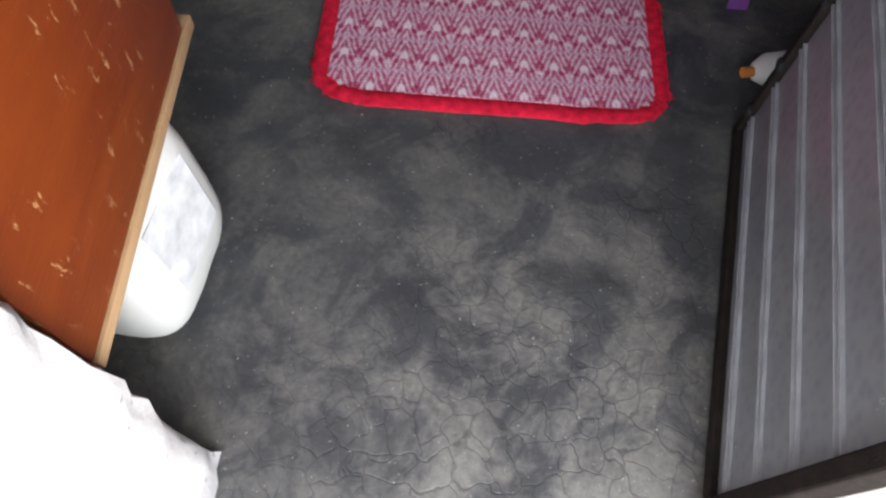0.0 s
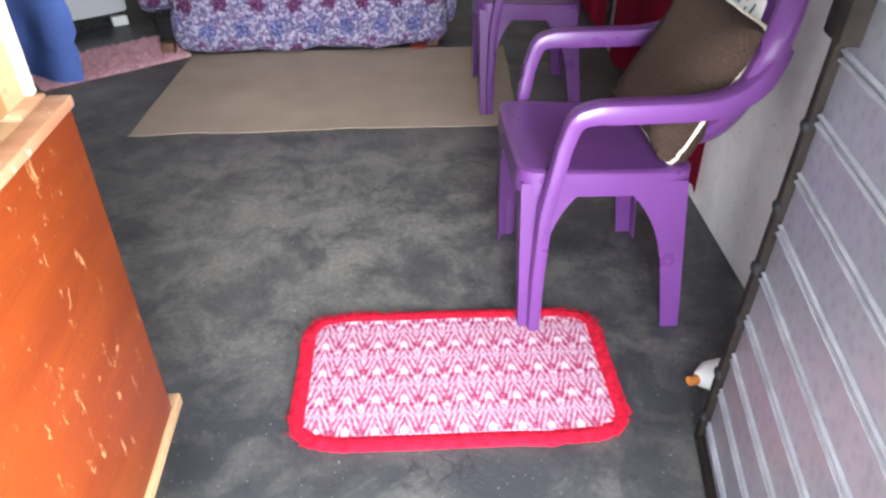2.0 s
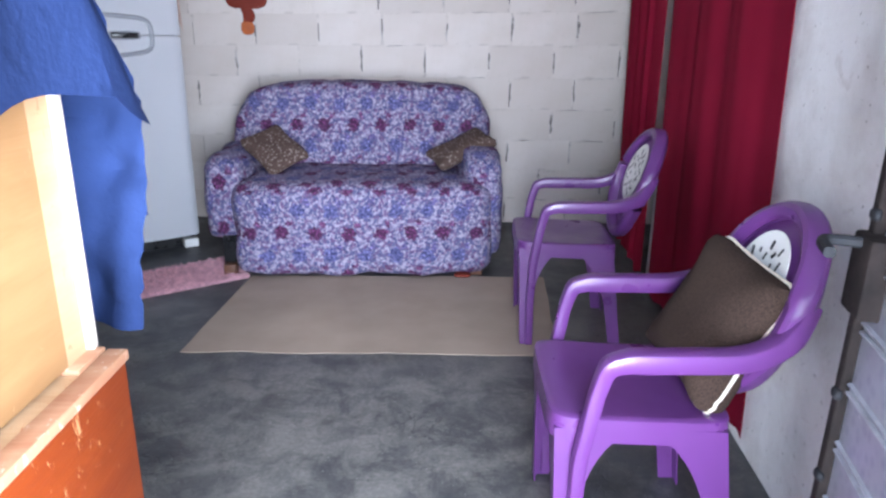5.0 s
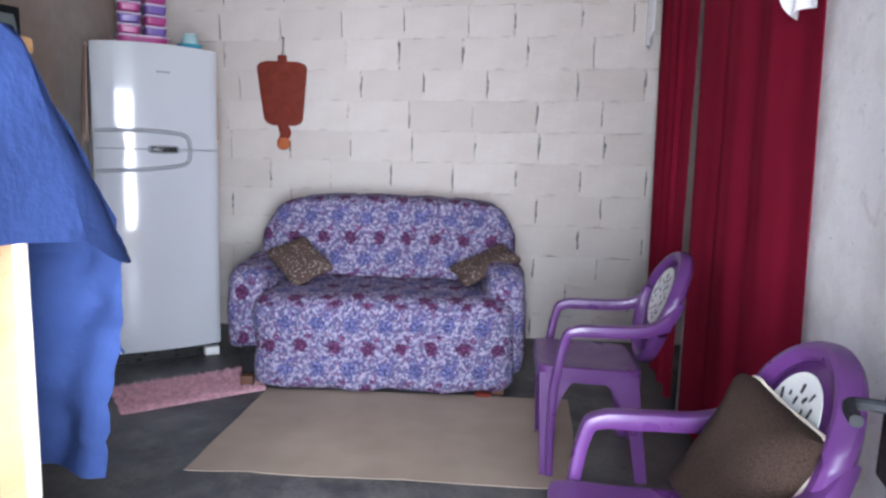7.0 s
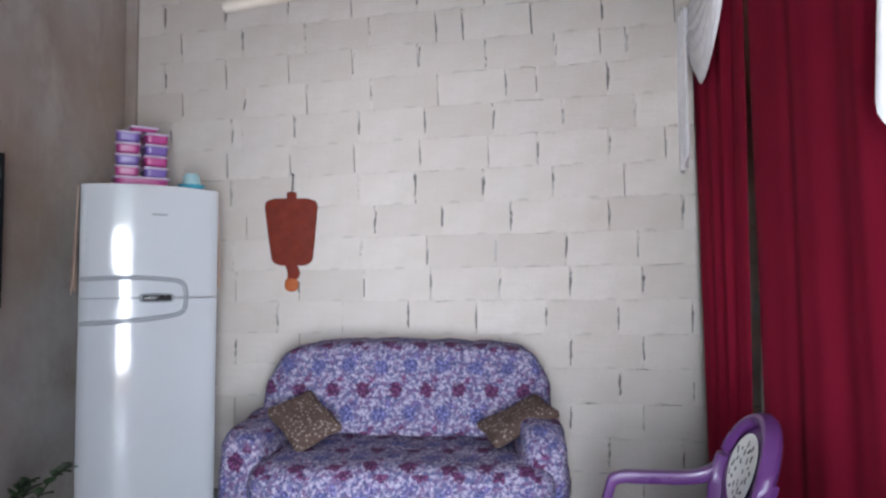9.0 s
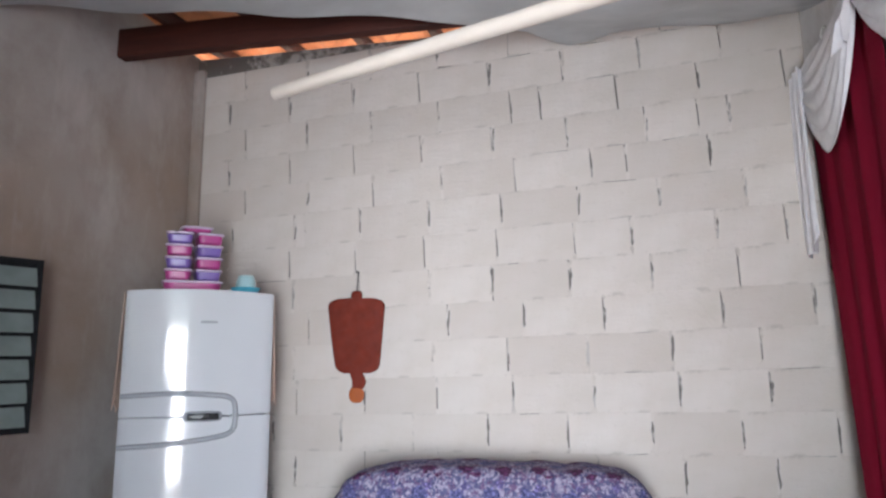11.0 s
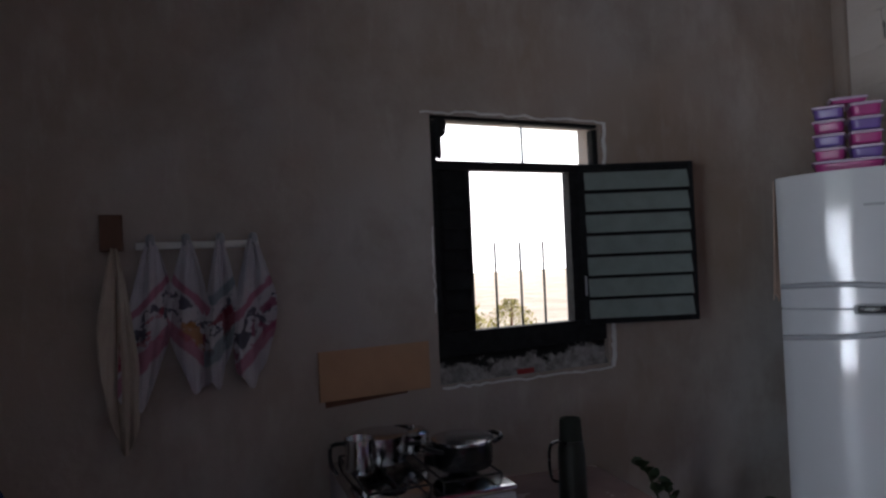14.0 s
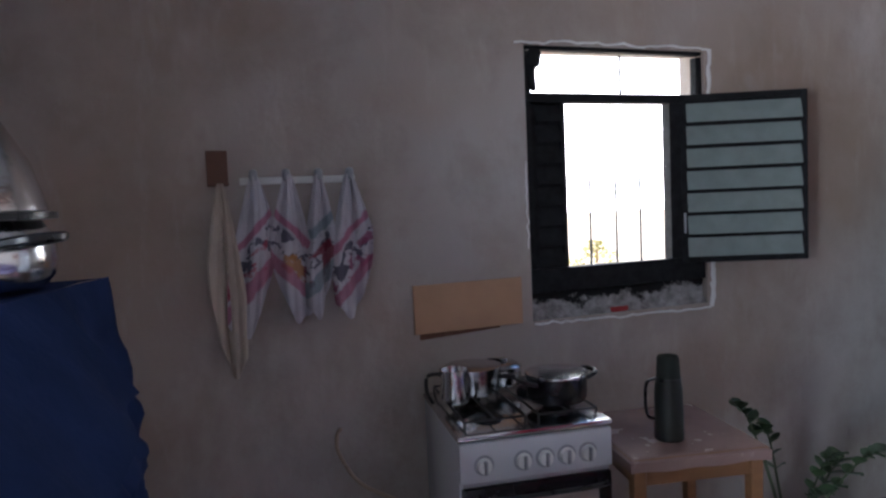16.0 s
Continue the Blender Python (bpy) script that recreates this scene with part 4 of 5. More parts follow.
def shag_rug():
    r = thing("shag_rug", Matrix.Translation((-1.10, 3.0, 0)) @ Matrix.Rotation(radians(36), 4, "Z"), "pale pink shaggy bath rug in front of the fridge", "rug")
    w, l = 0.66, 0.36
    part("base", sheet(20, 12, lambda u, v: Vector(((u - 0.5) * w, (v - 0.5) * l, 0.006)), 0.005), PINKSHAG, r)
    rnd = random.Random(9)
    bm = bmesh.new()
    for k in range(5200):
        p = Vector((rnd.uniform(-0.5, 0.5) * w * 1.02, rnd.uniform(-0.5, 0.5) * l * 1.03, 0.006))
        d = Vector((rnd.uniform(-1, 1), rnd.uniform(-1, 1), rnd.uniform(0.5, 1.3))).normalized() * rnd.uniform(0.014, 0.026)
        s = d.cross(Vector((rnd.uniform(-1, 1), rnd.uniform(-1, 1), 0.3))).normalized() * 0.0035
        bm.faces.new([bm.verts.new(q) for q in (p - s, p + s, p + d)])
    tagged(part("shag", bm, PINKSHAG, r), kind="stuff")


shag_rug()


# ---- chairs ----
def chair(m, label):
    """A one-piece plastic armchair; it faces -y, its seat's middle over the origin."""
    c = thing("armchair", m, label, "chair", "purple plastic chairs")
    W, D, S = 0.195, 0.197, 0.43
    def seat(u, v):
        x, y = (u - 0.5) * 2, (v - 0.5) * 2
        m = max(abs(x), abs(y), 1e-6)
        k = max(1.0, (abs(x / m) ** 9 + abs(y / m) ** 9) ** (1 / 9))
        x, y = x / k, y / k
        w = W * (1 - 0.04 * (y + 1) / 2) + 0.004
        dip = -0.014 * math.exp(-2.2 * (x * x + y * y))
        t = max(0.0, (m - 0.84) / 0.16)
        r = (m / 0.84 * 0.965 if t == 0 else 0.965 + 0.035 * math.sin(min(1, 2 * t) * math.pi / 2)) / m
        edge = -0.010 * (1 - math.cos(min(1, 2 * t) * math.pi / 2)) - 0.05 * max(0, 2 * t - 1)
        return Vector((x * r * w, y * r * (D + 0.002), S + dip + edge + 0.010 * (1 - v)))
    part("seat", sheet(36, 36, seat, 0.005), PURPLE, c)
    for s in (-1, 1):
        for y0, y1, d in ((-D + 0.012, -D + 0.03, 0.085), (D - 0.02, D + 0.035, 0.085)):
            bm = bmesh.new()
            front_leg = y0 < 0
            # two webs at a right angle, tapering to the foot, rounded into the apron above
            def web(u, v, along_y):
                t = v
                z = (S - 0.022) * (1 - t)
                width = 0.10 * (1 - t) ** 5 + 0.060 * (1 - 0.25 * t)
                xx, yy = s * (W - 0.002 + 0.022 * t), y0 + (y1 - y0) * t
                inward = 1 if front_leg else -1
                if along_y:
                    return Vector((xx, yy + inward * u * width - inward * 0.004, z))
                return Vector((xx - s * u * width * 0.85, yy - inward * 0.004, z))
            sheet(4, 16, lambda u, v: web(u, v, True), 0.005, bm)
            sheet(4, 16, lambda u, v: web(u, v, False), 0.005, bm)
            part("leg", bm, PURPLE, c)
        # arm: a straight raked post off the leg, a sharp bend, a level bar, then up into the backrest
        post = [Vector(p) for p in ((s * (W + 0.023), -D + 0.062, 0.012), (s * (W + 0.026), -D + 0.058, S - 0.25), (s * (W + 0.028), -D + 0.060, S - 0.08), (s * (W + 0.031), -D + 0.083, S + 0.08), (s * (W + 0.030), -D + 0.095, S + 0.125))]
        bend = curve([post[-1], (s * (W + 0.031), -D + 0.108, S + 0.147), (s * (W + 0.031), -D + 0.145, S + 0.158)], 4)[1:]
        rise = curve([bend[-1], (s * (W + 0.030), 0.05, S + 0.160), (s * (W + 0.026), D - 0.02, S + 0.166), (s * (W + 0.014), D + 0.06, S + 0.20), (s * (W - 0.008), D + 0.115, S + 0.27)], 6)[1:]
        part("armrest", sweep(post + bend + rise, 0.052, 0.045, (1, 0, 0), seg=12, square=5, taper=lambda t: (0.66 + 0.85 * min(t, 0.40)) * (1 - 0.4 * max(0.0, (t - 0.86) / 0.14))), PURPLE, c)
    # backrest: oval rim, ribbed panel, white oval with dark marks
    def back(a, r):
        x, h = r * math.cos(a), r * math.sin(a)
        z = 0.213 + 0.213 * h
        return Vector((0.205 * x * (1 - 0.14 * max(0, -h)), D + 0.32 * z + 0.025 * (1 - x * x), S + z))
    part("back_rim", sweep([back(2 * math.pi * k / 60, 0.95) for k in range(60)], 0.058, 0.044, None, seg=10, closed=True), PURPLE, c)
    part("back_panel", sheet(40, 10, lambda u, v: back(2 * math.pi * u, 0.22 + 0.70 * v) + Vector((0, 0.008 * math.sin(v * 9), 0)), 0.005), PURPLE, c)
    part("back_hub", sheet(24, 4, lambda u, v: back(2 * math.pi * u, 0.24 * v), 0.005), PURPLE, c)
    emblem = part("emblem", sheet(32, 6, lambda u, v: back(2 * math.pi * u, 0.53 * v) + Vector((0, -0.007, 0.045)), 0.002), WHITEPL, c, "white oval plate with small dark marks")
    rnd = random.Random(3)
    for k in range(26):
        a, r = k * 2.4, 0.09 + 0.34 * math.sqrt(k / 26)
        p = back(a, r) + Vector((0, -0.0135, 0.045))
        wd, ht, lean = rnd.uniform(0.004, 0.010), rnd.uniform(0.003, 0.011), rnd.uniform(-0.006, 0.006)
        part("mark", sweep([p - Vector((lean, 0.32 * ht, ht)), p + Vector((lean, 0.32 * ht, ht))], wd, 0.002, (1, 0, 0), seg=6, square=3), BLACKPL, emblem)
    return c


chair(Matrix.Translation((0.674, 1.223, 0)) @ Matrix.Rotation(radians(-90 - 2), 4, "Z"), "purple plastic armchair with a brown cushion, one leg on the rug")
chair(Matrix.Translation((0.756, 2.495, 0)) @ Matrix.Rotation(radians(-90 - 3), 4, "Z"), "purple plastic armchair standing before the curtain")


def cushion(name, m, size, mat, label, cord=None, seed=0):
    w, h, d = size
    c = thing(name, m, label, "cushion")
    def f(wv, p):
        pinch = (1 - 0.16 * (abs(p.x) ** 3) * (1 - abs(p.z))) * 1.0
        edge = max(abs(wv.x) / (w / 2), abs(wv.z) / (h / 2))
        thin = math.sqrt(max(0.0, 1 - min(1, edge) ** 3.2))
        return Vector((wv.x * (1 - 0.07 * (1 - (abs(wv.z) / (h / 2)) ** 2)) * 1.0, wv.y * (0.03 + 0.97 * thin), wv.z * (1 - 0.07 * (1 - (abs(wv.x) / (w / 2)) ** 2))))
    part("cover", softbox((-w / 2, -d / 2, -h / 2), (w / 2, d / 2, h / 2), 9, 12, 0.006, seed, f), mat, c)
    if cord:
        pts = []
        for k in range(80):
            a = 2 * math.pi * k / 80
            e = 2 / 9
            x, z = math.copysign(abs(math.cos(a)) ** e, math.cos(a)) * w / 2, math.copysign(abs(math.sin(a)) ** e, math.sin(a)) * h / 2
            q = f(Vector((x, 0, z)), Vector((math.cos(a), 0, math.sin(a))))
            pts.append(q + Vector((0, 0.002 * math.sin(k * 1.7), 0)))
        part("piping", sweep(pts, 0.009, seg=6, closed=True), cord, c, "cream cord piping")
    return c


def leaning(at, along_x, along_z):
    """A pose at a point, from the directions of a thing's width and height."""
    x = Vector(along_x).normalized()
    z = (Vector(along_z) - x * Vector(along_z).dot(x)).normalized()
    y = z.cross(x)
    m = Matrix((x, y, z)).transposed().to_4x4()
    m.translation = Vector(at)
    return m


cushion("cushion", leaning((0.872, 1.205, 0.588), (0.02, -0.33, -0.03), (0.12, 0.05, 0.28)), (0.325, 0.345, 0.16), TWEED, "dark brown tweed cushion with cream piping on the chair", CORD, 1)


# ---- sofa ----
def sofa():
    s = thing("sofa", pose(-0.17, 3.05, 0, 0, 0, 3.0), "two-seat sofa under a purple floral cotton cover", "sofa")
    def hem(w, p):
        k = max(0.0, 0.35 - w.z)
        return Vector((w.x + 0.02 * k * math.sin(w.y * 16), w.y + 0.05 * k * math.sin(w.x * 14) * (1 if p.y < 0 else 0) - 0.03 * k, w.z))
    part("seat_cover", softbox((-0.63, -0.02, 0.010), (0.695, 0.78, 0.50), 9, 26, 0.012, 1, hem), FLORAL, s)
    def lean(w, p):
        return Vector((w.x * (1 - 0.10 * max(0, (w.z - 0.75) / 0.2)), w.y + 0.30 * (w.z - 0.42) - 0.02, w.z - 0.02 * (p.x ** 2)))
    part("back_cover", softbox((-0.73, 0.55, 0.08), (0.755, 0.90, 0.94), 8, 28, 0.014, 2, lean), FLORAL, s)
    def armw(w, p):
        k = max(0.0, 0.45 - w.z)
        return Vector((w.x + 0.03 * k * math.sin(w.y * 13) , w.y, w.z))
    part("arm_cover", softbox((-0.80, 0.10, 0.15), (-0.56, 0.90, 0.60), 4.5, 18, 0.014, 3, armw), FLORAL, s)
    part("arm_cover", softbox((0.54, 0.06, 0.06), (0.765, 0.90, 0.64), 4.5, 18, 0.014, 4, armw), FLORAL, s)
    part("base", box((-0.70, 0.12, 0.05), (0.68, 0.95, 0.2)), BLACKPL, s, "dark base under the cover")
    for x in (-0.66, 0.62):
        for y in (0.08, 0.9):
            part("foot", box((x - 0.03, y - 0.03, 0), (x + 0.03, y + 0.03, 0.06), 0.004), BLOCKWOOD, s)
    part("hem", softbox((0.50, -0.012, 0.0), (0.585, 0.05, 0.024), 3, 5, 0.008, 3), RUST, s, "rust-brown scrap of fabric under the cover")
    return s


sofa()
cushion("cushion", leaning((-0.65, 3.42, 0.605), (0.226, -0.224, -0.136), (0.182, 0.134, 0.081)), (0.35, 0.25, 0.09), FLECK, "brown flecked cushion lying on the sofa's arm", None, 5)
cushion("cushion", leaning((0.36, 3.47, 0.615), (0.31, 0.10, 0.135), (-0.05, 0.25, 0.06)), (0.36, 0.26, 0.08), FLECK, "brown flecked cushion leaning on the sofa's arm", None, 8)

# ---- fridge and what stands on it ----
def fridge():
    f = thing("fridge", Matrix.Translation((-1.412, 3.413, 0)) @ Matrix.Rotation(radians(33), 4, "Z"), "tall white two-door fridge with a grey loop handle", "fridge")
    w, d, h, g = 0.31, 0.54, 1.715, 1.18
    part("body", box((-w, 0.06, 0.05), (w, d, h), 0.012), ENAMEL, f)
    def doorf(z0, z1, crown):
        def front(u, v):
            x = (u - 0.5) * 2
            z = z0 + v * (z1 - z0)
            return Vector((x * w, -0.029 * (1 - x * x) + 0.016 * max(0, abs(x) - 0.93) / 0.07, z + crown * v * (1 - x * x)))
        bm = sheet(28, 8, front, 0)
        bmesh.ops.recalc_face_normals(bm, faces=bm.faces)
        geo = bmesh.ops.extrude_face_region(bm, geom=bm.faces[:])
        for v in geo["geom"]:
            if isinstance(v, bmesh.types.BMVert):
                v.co.y = 0.055
        return bm
    upper = part("freezer_door", doorf(g + 0.004, h, 0.012), ENAMEL, f)
    lower = part("door", doorf(0.075, g - 0.004, 0.0), ENAMEL, f)
    part("kick_plate", box((-w + 0.01, 0.05, 0.0), (w - 0.01, 0.09, 0.07)), BLACKPL, f)
    part("foot", box((w - 0.09, 0.0, 0.0), (w - 0.01, 0.05, 0.05), 0.006), WHITEPL, f)
    def on(x, z, lift=0.012):
        return Vector((x, -0.029 * (1 - (x / w) ** 2) - lift, z))
    pts = curve([on(-w + 0.005, g + 0.09), on(-0.1, g + 0.098), on(0.05, g + 0.09), on(0.125, g + 0.078), on(0.152, g + 0.045), on(0.155, g - 0.03), on(0.14, g - 0.068), on(0.08, g - 0.088), on(-0.1, g - 0.108), on(-w + 0.005, g - 0.118)], 7)
    part("handle", sweep(pts, 0.02, 0.022, None, seg=10), GREYPL, f, "grey loop handle")
    part("trim_line", sweep([on(x, g, 0.004) for x in (-w + 0.01, -0.15, 0.0)], 0.012, 0.008), GREYPL, f)
    disp = part("display", softbox((-0.055, -0.045, g - 0.022), (0.10, -0.018, g + 0.022), 5, 6), GREYPL, f, "oval control panel")
    part("screen", box((-0.042, -0.051, g - 0.014), (0.088, -0.042, g + 0.014), 0.006), BLACKPL, disp)
    part("badge", box((-0.005, -0.0325, h - 0.137), (0.065, -0.026, h - 0.126)), GREYPL, upper, "small grey maker's badge as a plain bar")
    for s in (-1, 1):
        solid_side = sheet(14, 22, lambda u, v: Vector((s * (w + 0.012 + 0.012 * math.sin(u * 17) * v + 0.012 * v), 0.07 + 0.30 * u, h - 0.002 - (0.45 + 0.05 * math.sin(u * 9) + 0.03 * math.sin(u * 31)) * v)), 0.004)
        ob = new("fridge_cloth", finish("fridge_cloth", solid_side, PEACH))
        ob.matrix_world = f.matrix_world
        tagged(ob, "peach cotton cover hanging down the fridge's side", "cloth", "fridge cover")
    return f


fr = fridge()
top = fr.matrix_world @ Matrix.Translation((0, 0, 1.72))


def tub_box(m, w, d, h, mat, label):
    c = thing("food_box", m, label, "food box", "stacked food boxes")
    part("box", softbox((-w / 2, -d / 2, 0), (w / 2, d / 2, h), 7, 8, 0, 0, lambda q, p: Vector((q.x * (0.90 + 0.10 * q.z / h), q.y * (0.90 + 0.10 * q.z / h), q.z))), mat, c)
    part("lid", softbox((-w / 2 - 0.005, -d / 2 - 0.005, h - 0.008), (w / 2 + 0.005, d / 2 + 0.005, h + 0.005), 8, 6), LID, c, "pale lilac lid")


tub_box(top @ pose(-0.045, 0.16, 0.0), 0.255, 0.22, 0.05, PINKPL, "wide pink plastic food box with a pale lid")
for k in range(4):
    for s, mats in ((-1, (PINKPL, LILAC)), (1, (LILAC, PINKPL))):
        tub_box(top @ pose(-0.045 + s * 0.062, 0.16 + 0.004 * s, 0.056 + 0.057 * k, 0, 0, 4 * s + k), 0.112, 0.15, 0.05, mats[k % 2], ("pink" if mats[k % 2] is PINKPL else "lilac") + " plastic food box stacked on the fridge")
tub_box(top @ pose(-0.04, 0.16, 0.286, 0, 0, 8), 0.13, 0.12, 0.022, PINKPL, "flat pink plastic box crowning the stack")
bowl = thing("bowl", top @ pose(0.19, 0.095, 0), "shallow aqua plastic bowl with a clear bowl upturned in it", "bowl")
part("dish", lathe([(0.03, 0), (0.05, 0.004), (0.066, 0.024), (0.068, 0.03), (0.062, 0.03), (0.046, 0.010), (0.0, 0.008)], 26, close=False), AQUA, bowl)
part("cup", lathe([(0.046, 0.03), (0.044, 0.06), (0.034, 0.088), (0.0, 0.09)], 24), plain("frosted_aqua", (0.35, 0.52, 0.54), 0.25), bowl, "frosted pale aqua cup")


# ---- rust-coloured hot-water-bottle shape on the wall ----
def hanging():
    h = thing("wall_hanging", pose(-0.955, YB - 0.013, 0), "rust-brown leather bag shape hanging from a nail", "wall hanging")
    bm = bmesh.new()
    z0, z1 = 1.345, 1.745
    rows = []
    for k in range(31):
        t = k / 30
        z = z0 + (z1 - z0) * t
        w = 0.118 + 0.048 * t ** 0.8
        e = min(t, 1 - t) / 0.12
        if e < 1:
            w *= 0.62 + 0.38 * math.sqrt(1 - (1 - e) ** 2)
        rows.append([(w * math.cos(math.pi * q / 12), 0.018 * math.sin(math.pi * q / 12) ** 0.5, z) for q in range(13)])
    g = [[bm.verts.new((x + 0.012 * (0.5 - (z - z0) / 0.4), -y, z)) for x, y, z in r] for r in rows]
    for a, b in zip(g, g[1:]):
        for q in range(12):
            bm.faces.new((a[q], a[q + 1], b[q + 1], b[q]))
    bm.faces.new(g[0]), bm.faces.new(g[-1])
    part("body", bm, RUST, h)
    part("neck", softbox((-0.03, -0.016, 1.735), (0.03, 0.0, 1.785), 4, 6), RUST, h)
    part("tail", softbox((-0.03, -0.018, 1.255), (0.045, 0.0, 1.37), 3, 8, 0, 0, lambda w, p: Vector((w.x + 0.012 * math.sin(w.z * 40), w.y, w.z))), RUST, h)
    part("tail_knob", softbox((-0.035, -0.02, 1.19), (0.048, 0.0, 1.275), 2.4, 8), plain("rust_orange", (0.42, 0.10, 0.02), 0.65, vary=0.2), h, "orange-rust end knob")
    part("string", sweep(curve([(0, -0.006, 1.78), (0.004, -0.008, 1.83), (0.006, -0.006, 1.885)]), 0.006), BLACKIRON, h, "dark string on a nail")
    part("nail", lathe([(0.004, -0.03), (0.006, -0.03), (0.004, 0.012)], 8, at=(0.006, 0, 1.888), axis="y"), BLACKIRON, h)


hanging()


# ---- curtain in the right-hand opening ----
CA, CB = Vector((1.405, 4.175, 0)), Vector((1.18, 1.64, 0))


def curtain_sheet(left, right, z0, z1, folds, depth, seed):
    """A hanging cloth between two edges, each given as its place on the wire and on the hem."""
    along = CB - CA
    out = Vector((along.y, -along.x, 0)).normalized()
    def f(u, v):
        z = z1 + (z0 - z1) * v
        a0, a1 = left[0] + (left[1] - left[0]) * v, right[0] + (right[1] - right[0]) * v
        p = CA + along * (a0 + (a1 - a0) * u)
        a = u * folds * 2 * math.pi + 1.6 * noise.noise(Vector((u * 4, v * 1.2, seed)))
        amp = depth * (0.6 + 0.4 * v) * (0.65 + 0.7 * abs(noise.noise(Vector((u * 5, seed, 2)))))
        q = p + out * (0.02 + amp * math.sin(a) + 0.25 * amp * math.sin(2.3 * a + seed + 2 * noise.noise(Vector((u * 6, v, seed)))))
        return Vector((q.x, q.y, z + 0.01 * math.sin(u * 40)))
    return sheet(150, 26, f, 0.003)


solid("curtain", curtain_sheet((0.0, 0.17), (0.405, 0.462), 0.06, 2.80, 3.5, 0.020, 1.0), WINE, "dark wine-red curtain hanging in the opening", "curtain", group="wine-red curtains")
solid("curtain", curtain_sheet((0.425, 0.528), (0.935, 1.04), 0.05, 2.80, 3, 0.016, 5.0), WINE, "dark wine-red curtain hanging beside the white wall", "curtain", group="wine-red curtains")
rope = [CA.lerp(CB, t) + Vector((-0.03, 0, 2.81 - 0.03 * math.sin(t * math.pi))) for t in [k / 20 for k in range(21)]]
solid("curtain_wire", sweep(rope, 0.006), BLACKIRON, "thin wire that carries the curtains", "curtain wire", kind="structure")


def valance():
    v = thing("valance", pose(0, 0, 0), "white voile swag draped over the curtain wire", "valance")
    def swag(ta, tb, drop, off):
        def f(a, b):
            t = ta + (tb - ta) * a
            z = 2.80 - b * (0.05 + drop * math.sin(a * math.pi) ** 0.8) + 0.008 * math.sin(b * 30 + a * 4)
            p = CA.lerp(CB, t)
            return Vector((p.x - 0.055 - 0.02 * math.sin(b * math.pi) - 0.008 * math.sin(b * 34 + a * 9) - off, p.y, z))
        return sheet(30, 40, f, 0.002)
    for ta, tb, drop in ((0.0, 0.36, 0.47), (0.36, 0.68, 0.36), (0.68, 0.98, 0.36)):
        part("swag", swag(ta, tb, drop, 0.0), SHEER, v)
    for t, l in ((0.03, 0.92), (0.985, 1.19)):
        def tail(a, b):
            p = CA.lerp(CB, t + 0.075 * (a - 0.5) * (1 + 0.5 * b))
            z = 2.79 - b * (l - 0.10 * abs(2 * a - 1) ** 2 + 0.02 * math.sin(a * 9))
            return Vector((p.x - 0.085 - 0.016 * math.sin(a * 15 + b), p.y, z))
        part("tail", sheet(20, 24, tail, 0.002), SHEER, v)
    for t in (0.01, 0.19, 0.36, 0.52, 0.68, 0.84, 0.97):
        p = CA.lerp(CB, t)
        ring = [Vector((p.x - 0.05 + 0.0, p.y, 2.80)) + Vector((0, 0.028 * math.cos(a), 0.028 * math.sin(a))) for a in [2 * math.pi * k / 20 for k in range(20)]]
        part("ring", sweep(ring, 0.011, closed=True, seg=6), WHITEPL, v, "white plastic curtain ring")


valance()
solid("beam_end", sweep([Vector((XL - 0.01, 1.86, 2.50)), Vector((XL + 0.34, 1.98, 2.56))], 0.09, 0.11, (0, 1, 0), square=8), plain("weathered_beam", (0.20, 0.18, 0.17), 0.85, vary=0.3), "short weathered grey beam end set in the wall", "beam", kind="structure")
tube = thing("pipe", pose(0, 0, 0), "white plastic pipe hanging under the roof sheet", "pipe")
P0, P1 = Vector((-0.816, 2.831, 2.363)), Vector((0.089, 2.377, 2.305))
far = P0 + (P1 - P0) * 1.9
part("tube", sweep([P0, P0.lerp(far, 0.5), far], 0.05, square=2, seg=20), PVC, tube)
for q in (0.9,):
    p = P0.lerp(far, q)
    part("tie", sweep([p + Vector((0, 0, 0.02)), Vector((p.x, p.y, 2.45 + 0.125 * p.y))], 0.004), BLACKIRON, tube, "thin tie wire")


